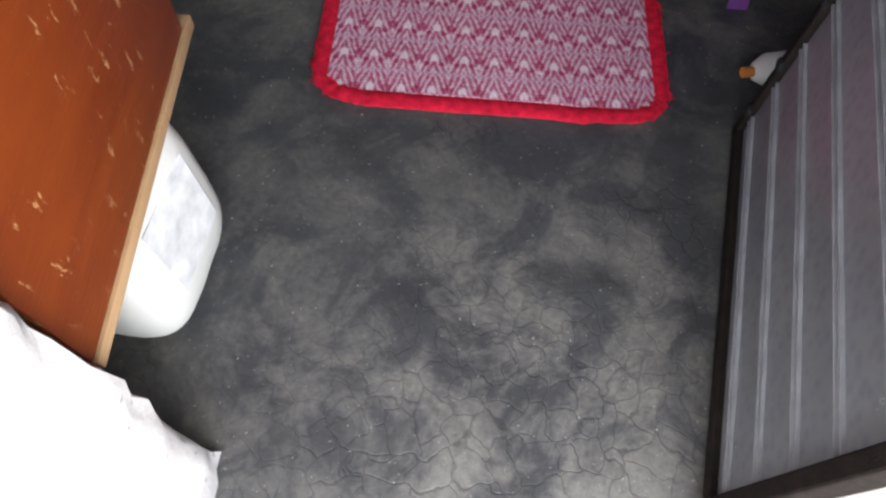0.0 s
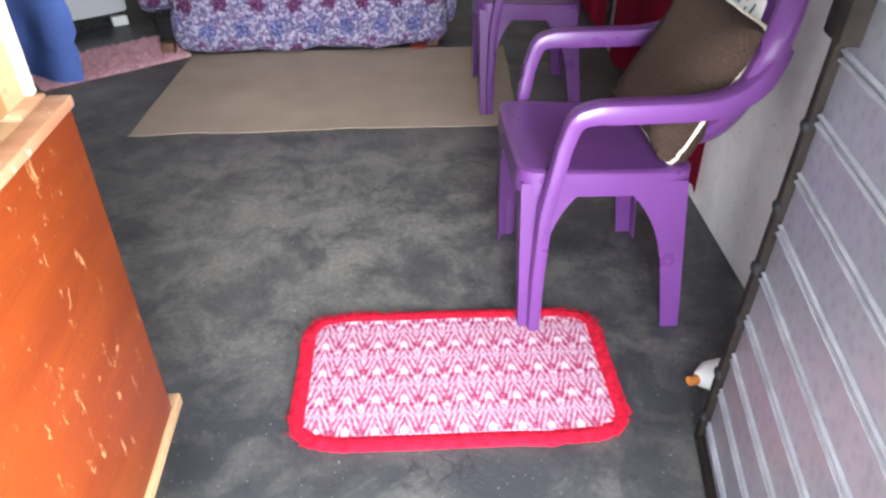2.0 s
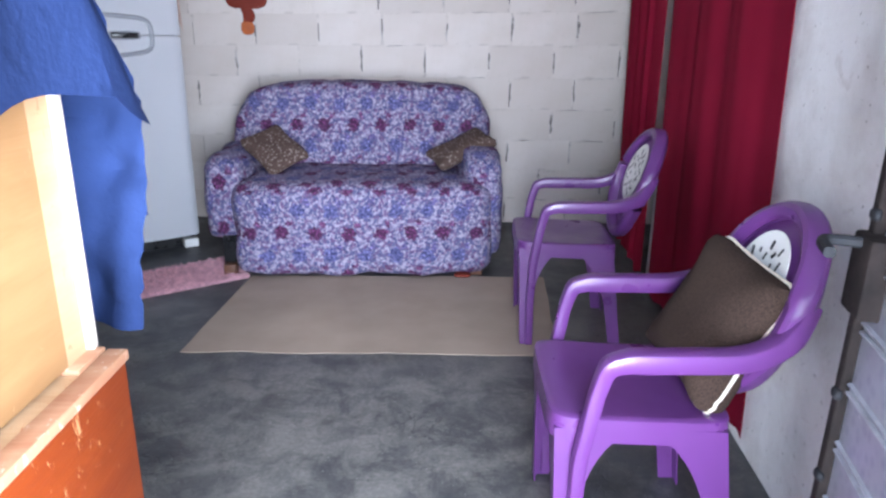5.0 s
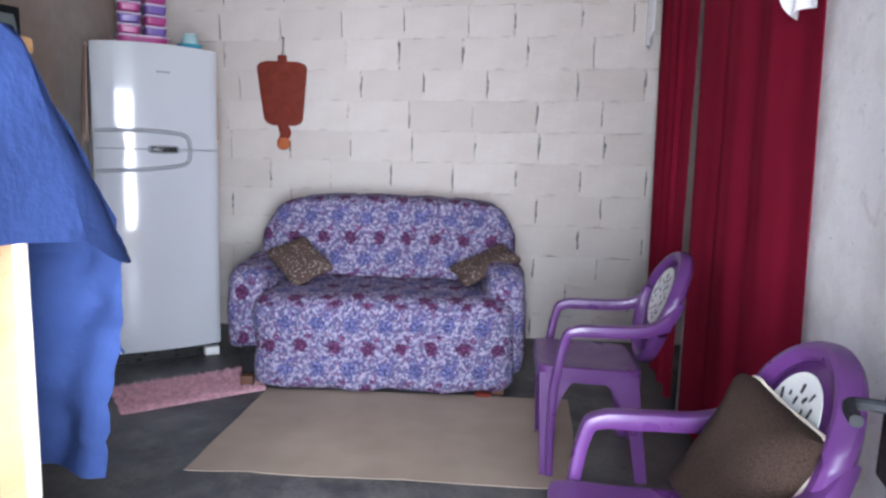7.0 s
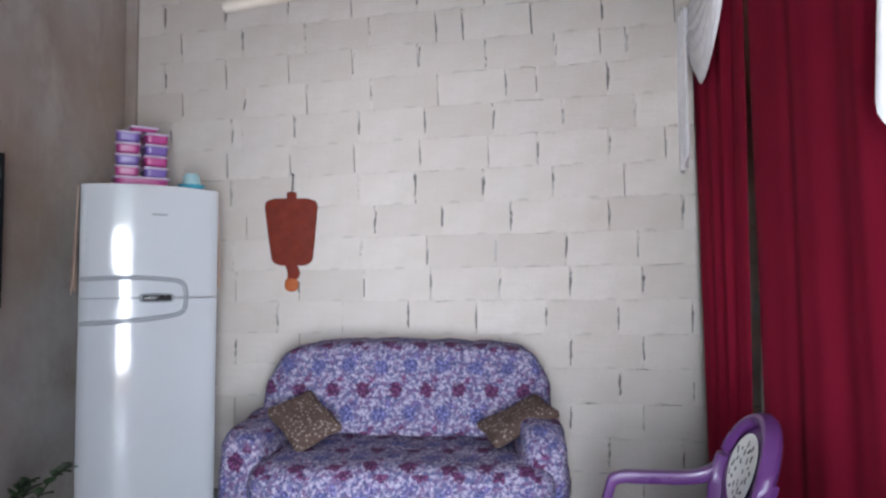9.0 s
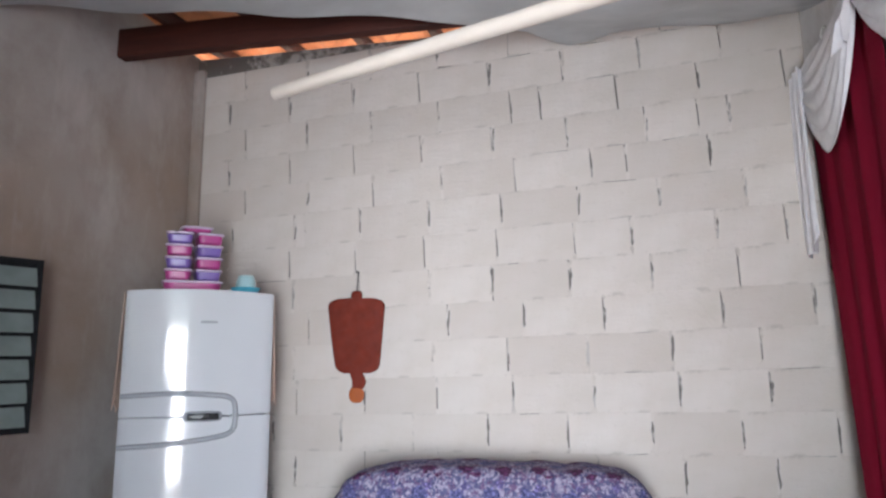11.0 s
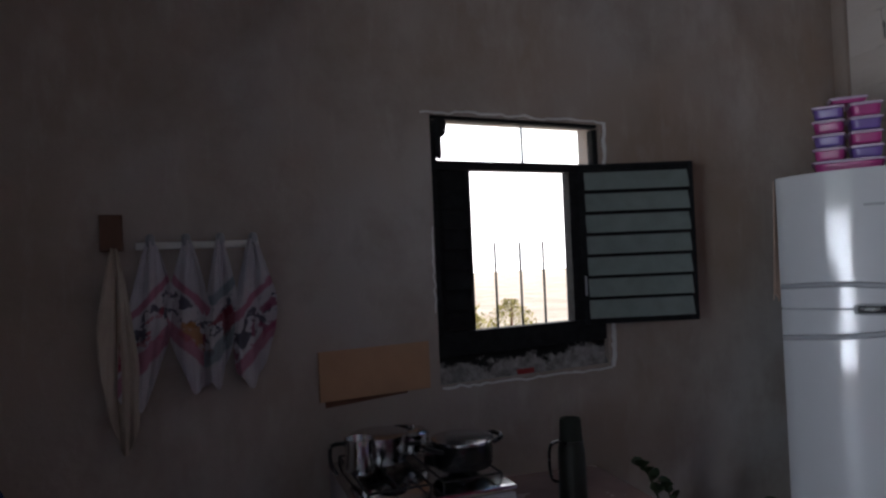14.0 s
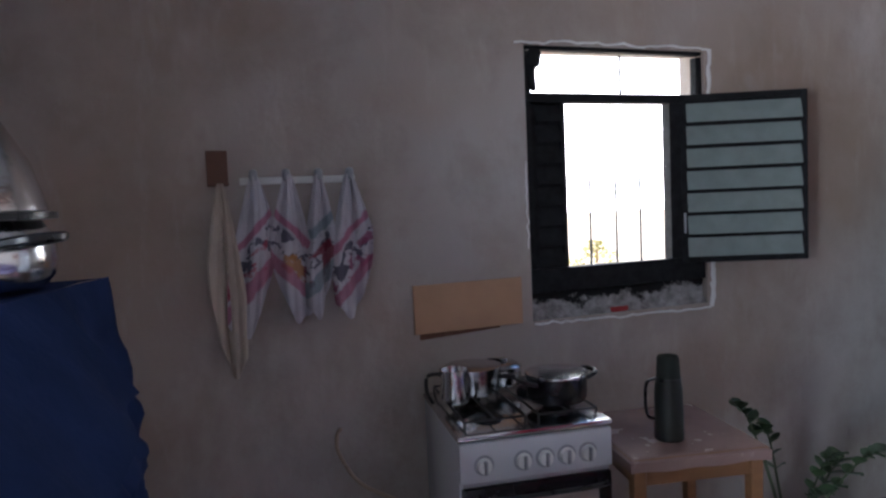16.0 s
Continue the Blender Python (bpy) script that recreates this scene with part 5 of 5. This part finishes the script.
# ---- kitchen side ----
def stove():
    s = thing("stove", Matrix.Translation((-1.728, 1.608, 0)) @ Matrix.Rotation(radians(90 - 6), 4, "Z"), "white four-burner gas stove with a black glass oven door", "stove")
    w, d, h = 0.228, 0.235, 0.785
    part("body", box((-w, -d + 0.015, 0.06), (w, d, h - 0.02), 0.006), ENAMEL, s)
    part("cooktop", box((-w - 0.004, -d - 0.004, h - 0.02), (w + 0.004, d, h), 0.006), STEEL, s)
    part("control_panel", box((-w, -d - 0.006, h - 0.135), (w, -d + 0.014, h - 0.022), 0.006), ENAMEL, s)
    for k, x in enumerate((-0.16, -0.045, 0.02, 0.085, 0.15)):
        knob = part("knob", lathe([(0.022, 0.0), (0.020, -0.018), (0.0, -0.02)], 20, at=(x, -d - 0.006, h - 0.085), axis="y"), WHITEPL, s)
        part("ring", lathe([(0.0235, -0.001), (0.029, -0.002), (0.029, -0.003), (0.0235, -0.0035)], 24, at=(x, -d - 0.006, h - 0.085), axis="y"), GREYPL, knob, "dark printed ring")
        part("grip", box((x - 0.004, -d - 0.036, h - 0.104), (x + 0.004, -d - 0.02, h - 0.066), 0.002), GREYPL, knob)
    door = part("oven_door", box((-w + 0.004, -d - 0.008, 0.20), (w - 0.004, -d + 0.013, h - 0.15), 0.006), DARKPOT, s, "black glass oven door")
    # Pale pane: the reflection in the oven glass is put into its colour.
    part("window_pane", box((-0.18, -d - 0.012, 0.30), (0.18, -d - 0.0085, h - 0.188), 0.003), plain("oven_glass_reflection", (0.30, 0.24, 0.21), 0.08), door)
    part("door_handle", sweep(curve([(-0.18, -d - 0.01, h - 0.172), (-0.17, -d - 0.045, h - 0.172), (0.17, -d - 0.045, h - 0.172), (0.18, -d - 0.01, h - 0.172)], 4), 0.013), BLACKPL, door)
    part("drawer", box((-w + 0.004, -d - 0.004, 0.075), (w - 0.004, -d + 0.013, 0.19), 0.005), ENAMEL, s)
    for x in (-w + 0.03, w - 0.03):
        for y in (-d + 0.05, d - 0.03):
            part("foot", lathe([(0.018, 0), (0.018, 0.062)], 12, at=(x, y, 0)), BLACKPL, s)
    for x in (-0.11, 0.11):
        for y in (-0.115, 0.115):
            b = part("burner", lathe([(0.045, h), (0.042, h + 0.012), (0.03, h + 0.016), (0.0, h + 0.016)], 20, at=(x, y, 0)), DARKPOT, s)
        bm = bmesh.new()
        for y in (-0.20, 0.20):
            sweep([Vector((x - 0.09, y, h + 0.026)), Vector((x + 0.09, y, h + 0.026))], 0.007, bm=bm, seg=6)
        for q in (-0.09, 0.0, 0.09):
            sweep([Vector((x + q, -0.20, h + 0.026)), Vector((x + q, 0.20, h + 0.026))], 0.007, bm=bm, seg=6)
        for q in (-0.09, 0.09):
            for y in (-0.2, 0.2):
                sweep([Vector((x + q, y, h - 0.002)), Vector((x + q, y, h + 0.026))], 0.007, bm=bm, seg=6)
        part("grate", bm, BLACKIRON, s)
    return s


st = stove()
on_stove = st.matrix_world @ Matrix.Translation((0, 0, 0.785 + 0.030))


def pot(m, r, h, mat, label, rim=STEEL, lid=False):
    p = thing("cooking_pot", m, label, "pot", "pots on the stove")
    part("body", lathe([(0.0, 0.0), (r * 0.92, 0.0), (r, 0.012), (r, h), (r * 0.96, h), (r * 0.96, 0.02), (0, 0.016)], 32, close=False), mat, p)
    part("rim", lathe([(r * 0.95, h - 0.004), (r * 1.04, h - 0.003), (r * 1.04, h + 0.004), (r * 0.95, h + 0.005)], 32), rim, p)
    if lid:
        part("lid", lathe([(r * 1.0, h + 0.005), (r * 0.8, h + 0.014), (0.015, h + 0.018), (0.015, h + 0.03), (0.0, h + 0.032)], 28), STEEL, p)
    for s in (-1, 1):
        part("handle", sweep(curve([(s * r, -0.035, h - 0.02), (s * (r + 0.035), -0.03, h - 0.008), (s * (r + 0.035), 0.03, h - 0.008), (s * r, 0.035, h - 0.02)], 5), 0.014), BLACKPL, p, "black handle")
    return p


pot(on_stove @ pose(0.125, -0.085, 0, 0, 0, 12), 0.092, 0.080, DARKPOT, "black enamel pot with a steel rim and two handles")
pot(on_stove @ pose(-0.09, 0.09, 0, 0, 0, 35), 0.088, 0.080, STEEL, "dented steel pot with black handles")
pot(on_stove @ pose(0.03, 0.145, 0, 0, 0, 70), 0.06, 0.055, STEEL, "small steel pot behind the black one", lid=True)
kettle = thing("jug", on_stove @ pose(-0.175, 0.0, 0), "dark metal milk jug with a black handle", "jug")
part("body", lathe([(0.0, 0), (0.045, 0.0), (0.05, 0.02), (0.043, 0.07), (0.046, 0.10), (0.042, 0.10), (0.038, 0.07), (0, 0.01)], 24, close=False), STEEL, kettle)
part("handle", sweep(curve([(-0.044, 0, 0.09), (-0.085, 0, 0.085), (-0.088, 0, 0.035), (-0.07, 0, -0.0)], 6), 0.012), BLACKPL, kettle, "black bent handle")


def table():
    t = thing("side_table", Matrix.Translation((-1.555, 2.06, 0)) @ Matrix.Rotation(radians(90 - 10), 4, "Z"), "small brown wooden table under a clear plastic cover", "table")
    w, d, h = 0.21, 0.215, 0.69
    part("tabletop", box((-w, -d, h - 0.022), (w, d, h), 0.004), TABLEWOOD, t)
    for x in (-w + 0.03, w - 0.03):
        for y in (-d + 0.03, d - 0.03):
            part("leg", sweep([Vector((x, y, 0)), Vector((x, y, h - 0.022))], 0.04, square=10, taper=lambda q: 0.75 + 0.25 * q), TABLEWOOD, t)
    for y in (-d + 0.03, d - 0.03):
        part("apron", box((-w + 0.05, y - 0.009, h - 0.085), (w - 0.05, y + 0.009, h - 0.022)), TABLEWOOD, t)
    for x in (-w + 0.03, w - 0.03):
        part("apron", box((x - 0.009, -d + 0.05, h - 0.085), (x + 0.009, d - 0.05, h - 0.022)), TABLEWOOD, t)
    part("stretcher", sweep([Vector((w - 0.03, -d + 0.03, 0.36)), Vector((w - 0.03, d - 0.03, 0.36))], 0.03, square=8), TABLEWOOD, t)
    def cover(u, v):
        x, y = (u - 0.5) * 2, (v - 0.5) * 2
        k = max(abs(x), abs(y))
        z = h + 0.003 - 0.04 * max(0, k - 0.86) / 0.14 * (1 + 0.06 * math.sin(x * 9 + y * 7))
        lim = 1.025
        return Vector((max(-lim, min(lim, x * 1.14)) * w, max(-lim, min(lim, y * 1.14)) * d, z))
    c = sheet(40, 40, cover, 0.0015)
    ob = new("table_cover", finish("table_cover", c, OILCLOTH))
    ob.matrix_world = t.matrix_world
    tagged(ob, "glossy thin plastic cover on the small table", "table cover")


table()
flask = thing("thermos", pose(-1.475, 2.015, 0.6945, 0, 0, -100) @ Matrix.Scale(0.9, 4), "dark green steel vacuum flask with a side handle", "thermos")
part("body", lathe([(0.0, 0), (0.047, 0.0), (0.048, 0.01), (0.045, 0.17), (0.040, 0.20)], 28), GREEN, flask)
part("cup", lathe([(0.039, 0.20), (0.036, 0.27), (0.033, 0.278), (0.029, 0.276), (0.027, 0.266), (0.0, 0.265)], 28), plain("green_cup", (0.028, 0.033, 0.028), 0.8, vary=0.15, spec=0.15), flask)
part("rim", lathe([(0.0415, 0.196), (0.0425, 0.20), (0.0415, 0.206)], 28), BLACKPL, flask)
part("handle", sweep(curve([(0.044, 0, 0.205), (0.075, 0, 0.195), (0.082, 0, 0.15), (0.076, 0, 0.085), (0.052, 0, 0.07)], 6), 0.014, 0.01), BLACKPL, flask, "black plastic handle")


def plant():
    p = thing("potted_plant", pose(-1.62, 2.62, 0), "leggy green houseplant with paired waxy leaves in a pot", "plant")
    part("pot", lathe([(0.0, 0), (0.09, 0.0), (0.12, 0.20), (0.125, 0.22), (0.112, 0.22), (0.10, 0.18), (0.0, 0.18)], 28, close=False), POTCLAY, p)
    rnd = random.Random(12)
    for k, tip in enumerate(((-0.10, -0.12, 0.66), (0.04, 0.17, 0.48), (0.16, 0.24, 0.52), (0.12, 0.02, 0.40), (-0.02, 0.28, 0.42), (-0.06, -0.04, 0.58))):
        pts = curve([(0, 0, 0.17), (tip[0] * 0.35, tip[1] * 0.35, tip[2] * 0.6), (tip[0] * 0.75, tip[1] * 0.75, tip[2] * 0.9), tip], 7)
        stem = part("stem", sweep(pts, 0.011, taper=lambda t: 1.1 - 0.7 * t), STEM, p)
        bm = bmesh.new()
        for q in range(10, len(pts), 2):
            for s in (-1, 1):
                d = (pts[q] - pts[q - 1]).normalized()
                side = d.cross(Vector((rnd.uniform(-0.3, 0.3), rnd.uniform(-0.3, 0.3), 1))).normalized() * s
                out = (side + d * 0.7 + Vector((0, 0, 0.25))).normalized()
                wd = out.cross(Vector((0, 0, 1)) + d * 0.3).normalized()
                L = rnd.uniform(0.048, 0.066)
                sheet(5, 2, lambda u, v: pts[q] + out * (u * L) + wd * ((v - 0.5) * L * 0.72 * math.sin(min(1, u * 0.95 + 0.05) * math.pi) ** 0.7) + Vector((0, 0, -0.012 * u * u + 0.006 * abs(v - 0.5) * 2)), 0, bm)
        part("leaves", bm, LEAF, stem)


plant()
solid("wall_card", box((XL + 0.002, 1.385, 0.985), (XL + 0.012, 1.79, 1.152), 0.002, turn=Matrix.Translation((0, 1.59, 1.07)) @ Matrix.Rotation(radians(0.2), 4, "X") @ Matrix.Translation((0, -1.59, -1.07))), TANCARD, "tan board fixed to the wall behind the stove", "board", smooth=False)
solid("wall_card", box((XL + 0.0005, 1.40, 0.972), (XL + 0.0018, 1.70, 1.10), turn=Matrix.Translation((0, 1.59, 1.07)) @ Matrix.Rotation(radians(3.0), 4, "X") @ Matrix.Translation((0, -1.59, -1.07))), BLOCKWOOD, "thin brown board showing under the tan one", "board", smooth=False)
solid("wall_block", box((XL + 0.001, 0.75, 1.508), (XL + 0.03, 0.812, 1.615), 0.003), BLOCKWOOD, "small dark wooden block fixed to the wall", "wooden block", smooth=False)
rack = thing("towel_rack", pose(XL, 0, 0), "white strip with four hooks on the wall", "towel rack")
part("strip", box((0.001, 0.845, 1.510), (0.012, 1.205, 1.532), 0.003), WHITEPL, rack)
HOOKS = (0.885, 0.985, 1.085, 1.185)
for y in HOOKS:
    part("hook", softbox((0.010, y - 0.013, 1.515), (0.046, y + 0.013, 1.556), 3, 4), GREYPL, rack, "grey hook")


def towel(name, y, z, w, l, mat, label, seed, skew, tip=0.0):
    """A cloth caught at one point: it widens to two thirds of its length and runs out in a slanting tip."""
    def f(u, v):
        s = (u - 0.5) * 2
        k = v / 0.62
        spread = 0.14 + 0.86 * min(1, k) ** 0.85 if k < 1 else 1 - 0.12 * ((v - 0.62) / 0.38) ** 2
        cut = l * (1 - 0.24 * max(0.0, s * skew + 0.1) - 0.10 * abs(s) ** 2 + 0.015 * math.sin(s * 7 + seed))
        yy = y + s * w / 2 * spread + tip * v ** 2
        amp = 0.35 + 0.65 * min(1, k)
        fold = amp * (0.015 * math.sin(s * 4.2 + seed) + 0.007 * math.sin(s * 10 + seed * 2 + v * 2)) + 0.006 * noise.noise(Vector((s * 3, v * 5, seed)))
        return Vector((XL + 0.036 + fold, yy, z - v * cut))
    solid(name, sheet(28, 34, f, 0.003), mat, label, "towel", group="hanging dish towels")


PINK1, RED1 = (0.36, 0.10, 0.17), (0.34, 0.05, 0.08)
towel("dish_towel", 0.885, 1.535, 0.155, 0.50, towel_material("print_one", PINK1, RED1, 1.0, 0.885), "white dish towel printed in red and pink, on a hook", 1, 1, -0.035)
towel("dish_towel", 0.990, 1.535, 0.135, 0.465, towel_material("print_two", PINK1, (0.36, 0.16, 0.04), -1.1, 0.985), "white dish towel printed in orange and red, on a hook", 2, -1, 0.0)
towel("dish_towel", 1.080, 1.535, 0.105, 0.455, towel_material("print_three", (0.16, 0.22, 0.24), (0.20, 0.02, 0.04), 0.8, 1.085), "white dish towel printed in green and red, on a hook", 3, 1, -0.01)
towel("dish_towel", 1.180, 1.535, 0.135, 0.465, towel_material("print_four", PINK1, (0.24, 0.06, 0.12), 1.1, 1.2), "white dish towel printed in red, on the last hook", 4, 1, 0.0)
towel("cloth", 0.788, 1.515, 0.105, 0.60, CREAM, "plain cream cloth hanging from the wooden block", 5, -1)

solid("hose", sweep(curve([(-1.93, 1.34, 0.42), (-1.94, 1.17, 0.52), (-1.945, 1.10, 0.63), (-1.95, 1.095, 0.69), (-1.95, 1.11, 0.715)], 7), 0.012), CARD, "pale rubber gas hose rising beside the stove", "hose")
solid("matchbox", box((XL - 0.045, 2.17, 0.9835), (XL - 0.012, 2.25, 1.005), 0.003), plain("red_card", (0.30, 0.02, 0.02), 0.6), "small red box on the window sill", "box")
# ---- blocks of the back wall: courses that close up a little towards the corner ----
OFFSETS = (0.10, 0.29, 0.10, 0.29, 0.16, 0.29, 0.155, 0.288, 0.265, 0.352, 0.25, 0.222, 0.25, 0.325, 0.208, 0.312, 0.195, 0.30)
LATER = {3: (0.75, 0.105), 4: (-0.3, 0.192), 5: (0.45, 0.105), 7: (0.45, 0.10), 8: (-0.1, 0.205), 9: (0.0, 0.07), 10: (0.5, 0.19)}
CLOSERS = {6: -1.266, 8: 0.877, 5: 1.247}


def bed(n, x):
    """Height of the n-th bed joint at x; bed 0 lies just under the sofa's back."""
    f = (x + 1.15) / 1.9
    return 0.938 + 0.017 * f + (0.186 + 0.0115 * f) * n


def along(u):
    return (math.exp(0.033 * u) - 1) / 0.033


shared = {}
rnd = random.Random(21)


def block_mesh(length, height):
    key = (round(length * 250) / 250, round(height * 400) / 400)
    if key not in shared:
        bm = box((0.0, 0, 0.0), (key[0] - 0.007, 0.06, key[1] + 0.0030))
        bmesh.ops.bevel(bm, geom=[e for e in bm.edges if e.verts[0].co.y < 0.01 and e.verts[1].co.y < 0.01], offset=0.0013, segments=1, affect="EDGES")
        shared[key] = finish("block", bm, BLOCK, False)
    return shared[key]


def smear(bm, a, b, width, seed, y):
    """A ragged strip between two points of the wall's face."""
    n = max(4, int((b - a).length / 0.018))
    across = Vector((-(b - a).z, 0, (b - a).x)).normalized()
    rows = []
    for k in range(n + 1):
        p = a.lerp(b, k / n)
        w = width * (0.45 + 0.75 * abs(noise.noise(Vector((k * 0.55, seed, 1))) * 1.6)) * (0.4 if k in (0, n) else 1)
        s = 0.35 * width * noise.noise(Vector((k * 0.4, seed, 5)))
        rows.append([bm.verts.new(p + across * (s + w * q) + Vector((0, y, 0))) for q in (-0.5, 0.5)] + [bm.verts.new(p + across * (s + w * q) + Vector((0, 0.03, 0))) for q in (0.5, -0.5)])
    for r, t in zip(rows, rows[1:]):
        for q in range(3):
            bm.faces.new((r[q], r[q + 1], t[q + 1], t[q]))


fill, dark = bmesh.new(), bmesh.new()
for k, off in enumerate(OFFSETS):
    n = k - 6
    cuts = [along(off + 0.402 * i) for i in range(-7, 7)]
    if n in LATER:
        start, second = LATER[n]
        cuts = [x for x in cuts if x < start] + [x for x in [along(second + 0.402 * i) for i in range(-7, 7)] if x > start]
    if n in CLOSERS:
        cuts = sorted(cuts + [CLOSERS[n]])
    cuts = [-1.999] + [c for c in cuts if -1.93 < c < 2.6] + [2.64]
    for a, b in zip(cuts, cuts[1:]):
        if a > 1.7:
            continue
        mid = (a + b) / 2
        lo, hi = max(0.0, bed(n, mid)), min(3.235, bed(n + 1, mid))
        if hi - lo < 0.03:
            continue
        tilt = -math.atan(0.00895 + 0.00605 * n) if lo > 0 and hi < 3.235 else 0.0
        ob = new("block", block_mesh(b - a, hi - lo))
        ob.matrix_world = Matrix.Translation((mid, YB + rnd.uniform(-0.0014, 0.0014), lo)) @ Matrix.Rotation(tilt, 4, "Y") @ Matrix.Translation(((a - b) / 2, 0, 0))
        ob.parent = wall_back
        x = b - 0.0045
        # part of each upright joint is plugged with painted mortar
        q0, q1 = rnd.uniform(0.0, 0.35), rnd.uniform(0.62, 1.0)
        if rnd.random() < 0.22:
            q1 = q0 + 0.12
        lo, hi = max(0.0, bed(n, b)), min(3.235, bed(n + 1, b))
        h = hi - lo
        if rnd.random() < (0.34 if b < -0.3 else 0.10):
            q0, q1 = 0.45, 0.5
        if q0 > 0.06:
            smear(fill, Vector((x, YB, lo)), Vector((x, YB, lo + h * q0)), 0.024, k * 3.1 + a, -0.0024)
        if q1 < 0.95:
            smear(fill, Vector((x, YB, lo + h * q1)), Vector((x, YB, hi)), 0.024, k * 5.3 + a, -0.0024)
        # here and there a bed joint has lost its paint
        if rnd.random() < (0.06 if b < 0.1 else 0.38):
            s = a + (b - a) * rnd.uniform(0, 0.6)
            e = min(b, s + rnd.uniform(0.04, 0.18))
            smear(dark, Vector((s, YB, bed(n + 1, s) + rnd.uniform(-0.004, 0.004))), Vector((e, YB, bed(n + 1, e) + rnd.uniform(-0.004, 0.004))), 0.0042, k * 7.7 + a, -0.0027)
        if rnd.random() < (0.4 if b < -0.3 else 0.7):
            smear(dark, Vector((x, YB, lo + h * 0.25)), Vector((x + rnd.uniform(-0.006, 0.006), YB, lo + h * rnd.uniform(0.6, 0.95))), 0.0145, k * 2.7 + a, -0.0027)
tagged(part("joint_fill", fill, BLOCK, wall_back, smooth=False), kind="stuff")
tagged(part("bare_joint", dark, MORTAR, wall_back, smooth=False), kind="stuff")
